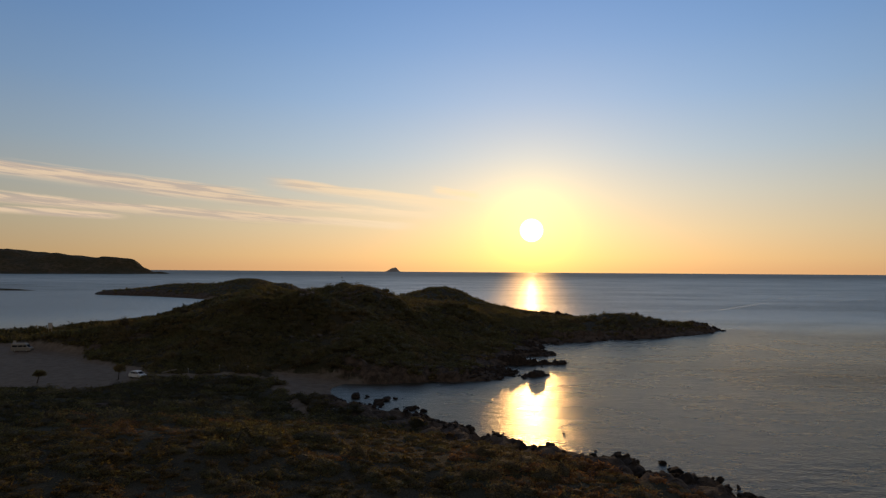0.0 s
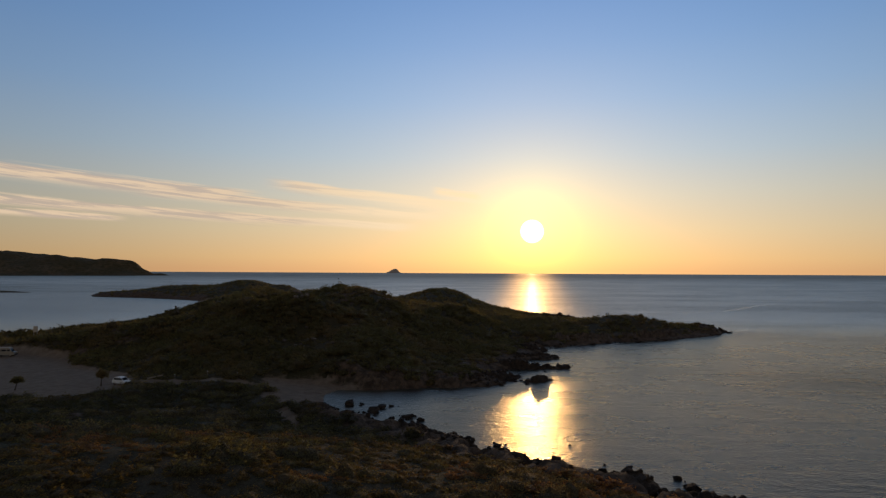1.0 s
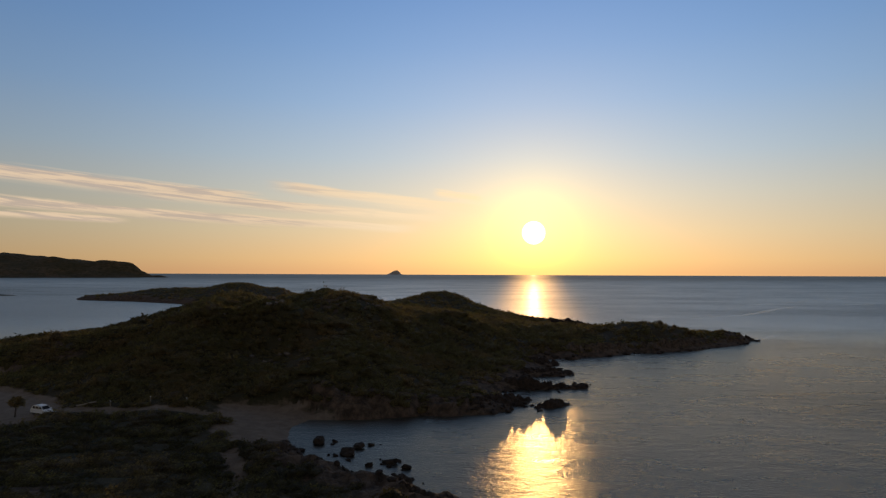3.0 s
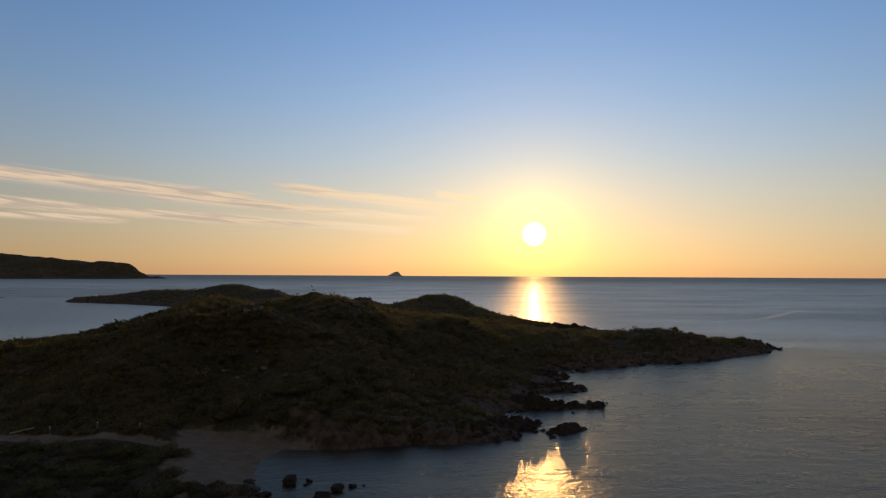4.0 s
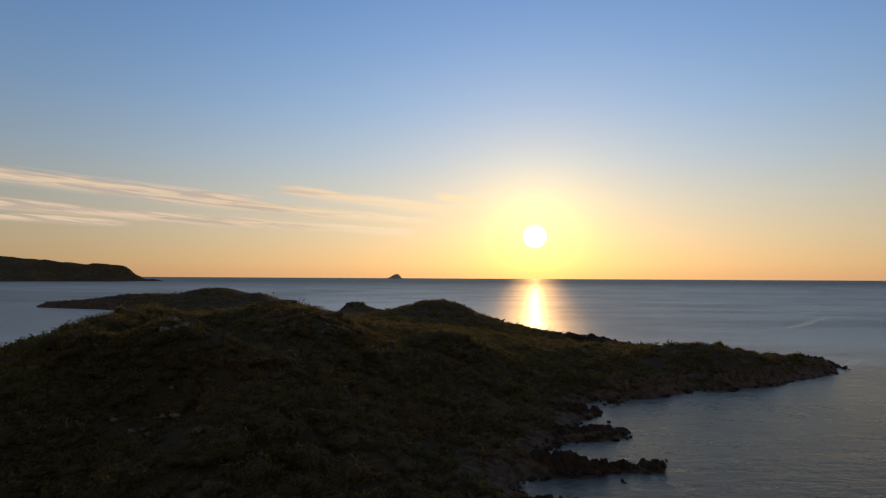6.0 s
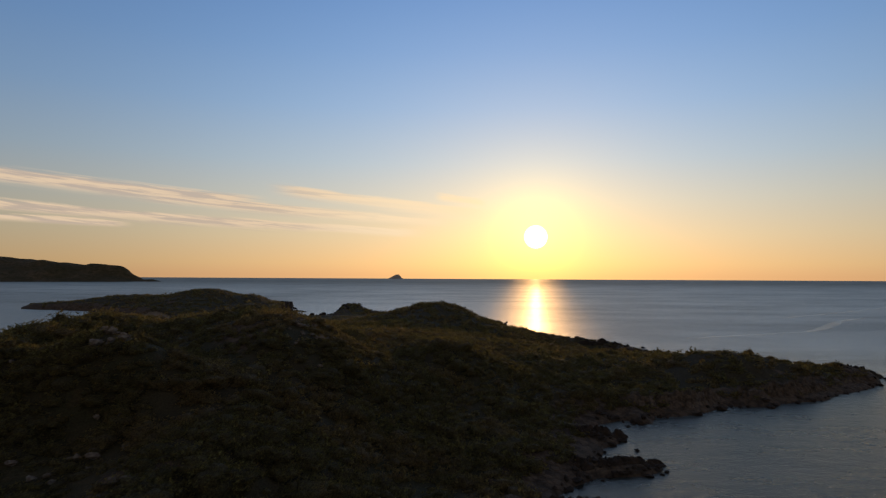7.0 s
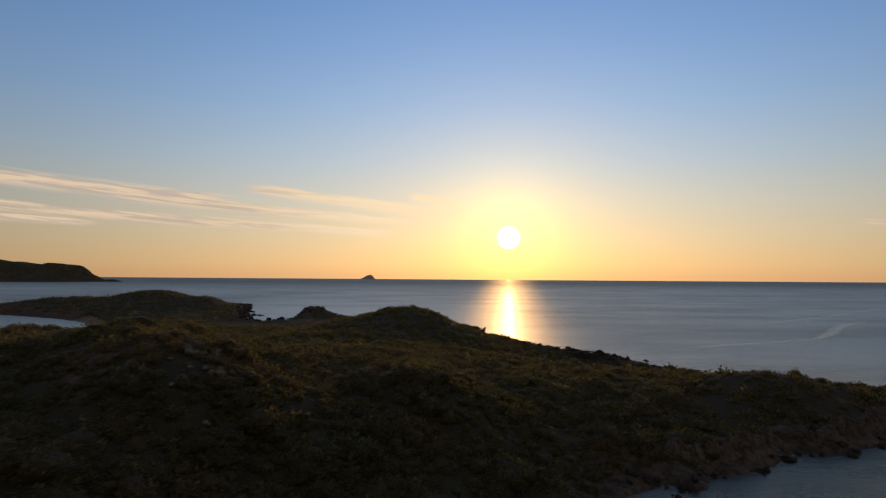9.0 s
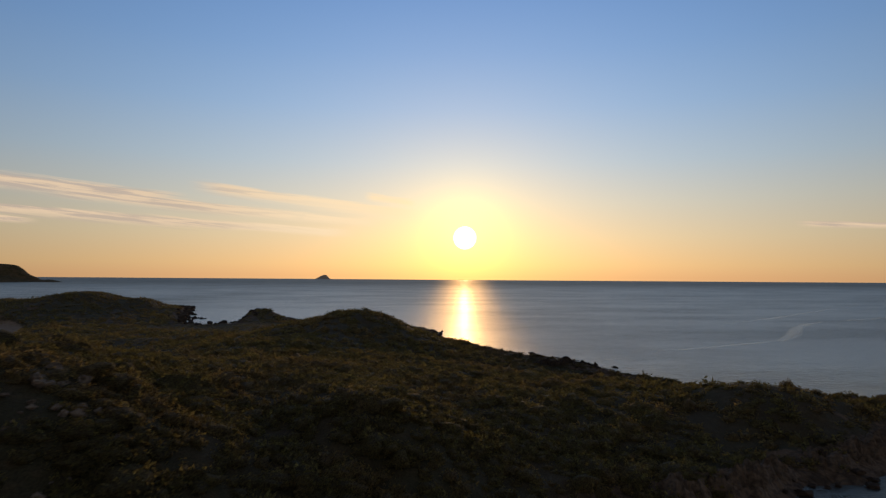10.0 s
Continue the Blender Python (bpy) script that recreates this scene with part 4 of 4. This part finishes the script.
def family_car(x, y, z, heading, paint, label):
    car = new("parked_car")
    part("body", profile_body([(-2.05, 0.32), (2.0, 0.32), (2.1, 0.5), (2.05, 0.78), (1.15, 0.98), (-1.95, 1.02), (-2.1, 0.8), (-2.1, 0.5)], 1.78, 0.06), paint, car)
    part("cabin", profile_body([(-1.9, 0.98), (1.12, 0.96), (0.45, 1.52), (-0.1, 1.6), (-1.35, 1.58), (-1.75, 1.4)], 1.66, 0.05, 0.22), paint, car)
    part("windscreen", panel([(1.06, -0.66, 1.02), (1.06, 0.66, 1.02), (0.5, 0.56, 1.5), (0.5, -0.56, 1.5)]), DARK_GLASS, car, "dark windscreen")
    part("rear_window", panel([(-1.89, 0.6, 1.05), (-1.89, -0.6, 1.05), (-1.72, -0.56, 1.42), (-1.72, 0.56, 1.42)]), DARK_GLASS, car, "dark rear window")
    for side in (-1, 1):
        for x0, x1, x2, x3 in ((0.08, 0.98, 0.5, 0.08), (-0.85, 0.0, 0.0, -0.85), (-1.62, -0.93, -0.93, -1.5)):
            low, high = side * 0.826, side * 0.70
            part("side_window", panel([(x0, low, 1.04), (x1, low, 1.04), (x2, high, 1.46), (x3, high, 1.46)]), DARK_GLASS, car, "dark side window")
        part("headlight", box((0.1, 0.36, 0.14), (2.06, side * 0.64, 0.72), 0.03), LAMP_GLASS, car, "clear headlight")
        part("tail_light", box((0.08, 0.2, 0.3), (-2.07, side * 0.72, 0.82), 0.02), RED_GLASS, car, "red tail light")
        part("mirror", box((0.12, 0.2, 0.13), (0.85, side * 0.97, 1.05), 0.03), paint, car)
        part("roof_rail", box((1.4, 0.04, 0.04), (-0.6, side * 0.58, 1.63), 0.01), STEEL, car, "steel roof rail")
    part("bumper", box((0.16, 1.7, 0.2), (2.08, 0, 0.45), 0.05), TYRE, car, "black front bumper")
    part("bumper", box((0.16, 1.7, 0.2), (-2.1, 0, 0.45), 0.05), TYRE, car, "black rear bumper")
    wheels(car, 1.3, 0.78, 0.33)
    car.matrix_world = pose(x, y, z, 0, 0, heading)
    return tagged(car, label, "car")


def camper_van(x, y, z, heading, label):
    van = new("camper_van")
    part("body", profile_body([(-2.7, 0.4), (2.6, 0.4), (2.7, 0.7), (2.6, 1.15), (2.0, 1.3), (-2.7, 1.3)], 2.0, 0.06), GREY_PAINT, van)
    part("upper_body", profile_body([(-2.68, 1.3), (1.95, 1.3), (1.35, 2.2), (1.0, 2.5), (-2.6, 2.5)], 1.96, 0.06, 0.08), CANVAS, van, "pale upper body")
    part("windscreen", panel([(1.93, -0.8, 1.36), (1.93, 0.8, 1.36), (1.42, 0.74, 2.12), (1.42, -0.74, 2.12)]), DARK_GLASS, van, "dark windscreen")
    for side in (-1, 1):
        for x0, x1 in ((0.7, 1.5), (-0.7, 0.5), (-2.3, -0.9)):
            part("side_window", box((x1 - x0, 0.02, 0.55), ((x0 + x1) / 2, side * 0.965, 1.72), 0.005), DARK_GLASS, van, "dark side window")
        part("headlight", box((0.08, 0.3, 0.2), (2.66, side * 0.75, 0.95), 0.03), LAMP_GLASS, van, "clear headlight")
        part("tail_light", box((0.06, 0.14, 0.4), (-2.7, side * 0.85, 1.1), 0.02), RED_GLASS, van, "red tail light")
    part("bumper", box((0.14, 1.9, 0.2), (2.68, 0, 0.52), 0.05), TYRE, van, "black front bumper")
    wheels(van, 1.6, 0.88, 0.36)
    van.matrix_world = pose(x, y, z, 0, 0, heading)
    return tagged(van, label, "van")


def small_tree(x, y, crown_high, crown_wide, crown_tall, lean, seed, label):
    r = np.random.default_rng(seed)
    tree = new("small_tree")
    top = Vector((lean, 0.1, crown_high))
    trunk = tube(0.14, (0, 0, -0.1), tuple(top * 0.7), 0.09)
    for k in range(6):
        a = k * 1.05 + r.uniform(-0.3, 0.3)
        tip = top + Vector((math.cos(a) * crown_wide * 0.6, math.sin(a) * crown_wide * 0.6, r.uniform(0.0, crown_tall * 0.5)))
        limb = tube(0.06, tuple(top * 0.65), tuple(tip), 0.02, 6)
        spare = bpy.data.meshes.new("limb")
        limb.to_mesh(spare)
        limb.free()
        trunk.from_mesh(spare)
        bpy.data.meshes.remove(spare)
    part("trunk", trunk, BARK, tree, "grey-brown trunk with short limbs", True)
    count = 900
    way = r.normal(0, 1, (count, 3))
    way /= np.linalg.norm(way, axis=1)[:, None]
    lump = 0.8 + 0.22 * np.sin(way @ r.normal(0, 3, (3, 3))).sum(1) / 1.5
    base = way * (lump * r.uniform(0.35, 1.0, count) ** 0.5)[:, None] * np.array([crown_wide, crown_wide, crown_tall]) + np.array(top)
    side = np.cross(way, r.normal(0, 1, (count, 3)))
    side /= np.linalg.norm(side, axis=1)[:, None]
    tip = base + (way + r.normal(0, 0.7, (count, 3))) * 0.22
    corners = np.stack([base - side * 0.1, base + side * 0.1, tip], 1).reshape(-1, 3)
    crown = mesh_object("crown", corners, np.arange(count * 3).reshape(-1, 3), SCRUB)
    crown.parent = tree
    crown.data.attributes.new("leafy", "FLOAT", "POINT").data.foreach_set("value", np.ones(count * 3, np.float32))
    tagged(crown, "dark green leafy crown")
    tree.matrix_world = pose(x, y, ground_at(x, y))
    return tagged(tree, label, "tree")


family_car(-67.6, 58.6, ground_at(-67.6, 58.6), -25, WHITE_PAINT, "white family car parked on the sandy clearing")
camper_van(-121, 101, ground_at(-121, 101), 8, "grey-beige camper van parked at the clearing's edge")
small_tree(-71.0, 56.5, 2.6, 1.35, 0.95, 0.1, 61, "small round-crowned tree standing on the sandy clearing")
small_tree(-86.2, 52.2, 2.1, 1.25, 0.6, 0.5, 62, "small leaning tree with a flat crown on the sand")


def sign_board(x, y, high, wide, tall, turn, label):
    sign = new("sign_board")
    for side in (-1, 1):
        part("post", tube(0.04, (side * wide * 0.36, 0, -0.3), (side * wide * 0.36, 0, high)), STEEL, sign, "grey metal post")
    part("board", box((wide, 0.04, tall), (0, -0.06, high - tall / 2), 0.01), BOARD, sign, "pale blank-looking board")
    sign.matrix_world = pose(x, y, ground_at(x, y), 0, 0, turn)
    return tagged(sign, label, "sign")


sign_board(-118.5, 110, 3.4, 1.3, 1.8, 5, "pale information board on two posts at the clearing")
sign_board(-126.5, 106, 2.6, 1.1, 1.2, -8, "low pale board on two posts beside the van")
sign_board(-112, 121, 2.6, 0.7, 0.9, 12, "small pale sign among the bushes")


def marker_post(x, y, high, label):
    post = new("marker_post")
    part("shaft", tube(0.07, (0, 0, -0.3), (0, 0, high), 0.06), WOOD, post)
    part("cap", tube(0.085, (0, 0, high), (0, 0, high + 0.16), 0.05), WHITE_PAINT, post, "white painted cap")
    post.matrix_world = pose(x, y, ground_at(x, y), r.uniform(-4, 4), r.uniform(-4, 4), 0)
    return tagged(post, label, "post", "posts beside the track")


for x, y in [(-58, 62.8), (-44.3, 63.2), (-51, 63.4)]:
    marker_post(x, y, 1.0, "short wooden marker post with a white cap by the track")
log = part("log", tube(0.16, (-1.6, 0, 0.15), (1.6, 0.3, 0.75), 0.12), WOOD)
log.matrix_world = pose(-62.5, 63, ground_at(-62.5, 63), 0, 0, 15)
tagged(log, "pale bleached log lying tilted beside the track", "log")


def big_shrub(x, y, size, flat, seed, label):
    shrub = new("big_shrub")
    v, f, core = bush_shape(2, 900, seed, 0.55)
    v = v * np.array([size, size * 0.85, size * flat])
    leaves = mesh_object("foliage", v, f, SCRUB)
    leaves.parent = shrub
    leaves.data.attributes.new("leafy", "FLOAT", "POINT").data.foreach_set("value", (np.arange(len(v)) >= core).astype(np.float32))
    part("stem", tube(0.16, (0, 0, -0.4), (0.1, 0.05, size * 0.4), 0.07, 7), BARK, shrub, "brown woody stem")
    shrub.matrix_world = pose(x, y, ground_at(x, y), 0, 0, seed * 37)
    return tagged(shrub, label, "shrub", "shrubs round the clearing")


for k, (x, y, size, flat) in enumerate([(-36.5, 55.5, 2.7, 0.62), (-63.8, 54.8, 2.3, 0.6), (-57, 54.8, 2.8, 0.6), (-52.5, 55.5, 2.4, 0.55), (-46, 55.5, 1.7, 0.6), (-41, 52, 2.0, 0.6),
                                        (-33, 47.5, 1.8, 0.6), (-29, 43, 2.0, 0.55), (-9, 71.5, 1.6, 0.7), (6, 74.5, 1.6, 0.7), (-19, 69, 1.4, 0.7), (-30, 70.5, 1.6, 0.65),
                                        (-103, 113, 2.6, 0.8), (-110, 118, 2.8, 0.9), (-118, 121, 2.5, 0.9), (-125, 121, 2.9, 0.9), (-133, 121, 2.6, 0.9), (-141, 121, 3.0, 0.85),
                                        (-150, 122, 2.7, 0.9), (-95, 108, 2.4, 0.8)]):
    big_shrub(x, y, size, flat, 400 + k, "large dark evergreen shrub at the edge of the sand")


for k, (x, y, size, flat) in enumerate([(91.2, 187.8, 1.5, 1.0), (96.5, 187, 1.1, 0.9), (99.5, 186.5, 1.0, 0.9), (104, 185.5, 0.9, 1.1), (84, 198, 1.1, 0.7), (71, 190, 1.3, 0.7), (64, 188, 1.2, 0.7)]):
    tagged(big_shrub(x, y, size, flat, 440 + k, "dark windblown shrub on the headland's crest"), group="shrubs of the headland")
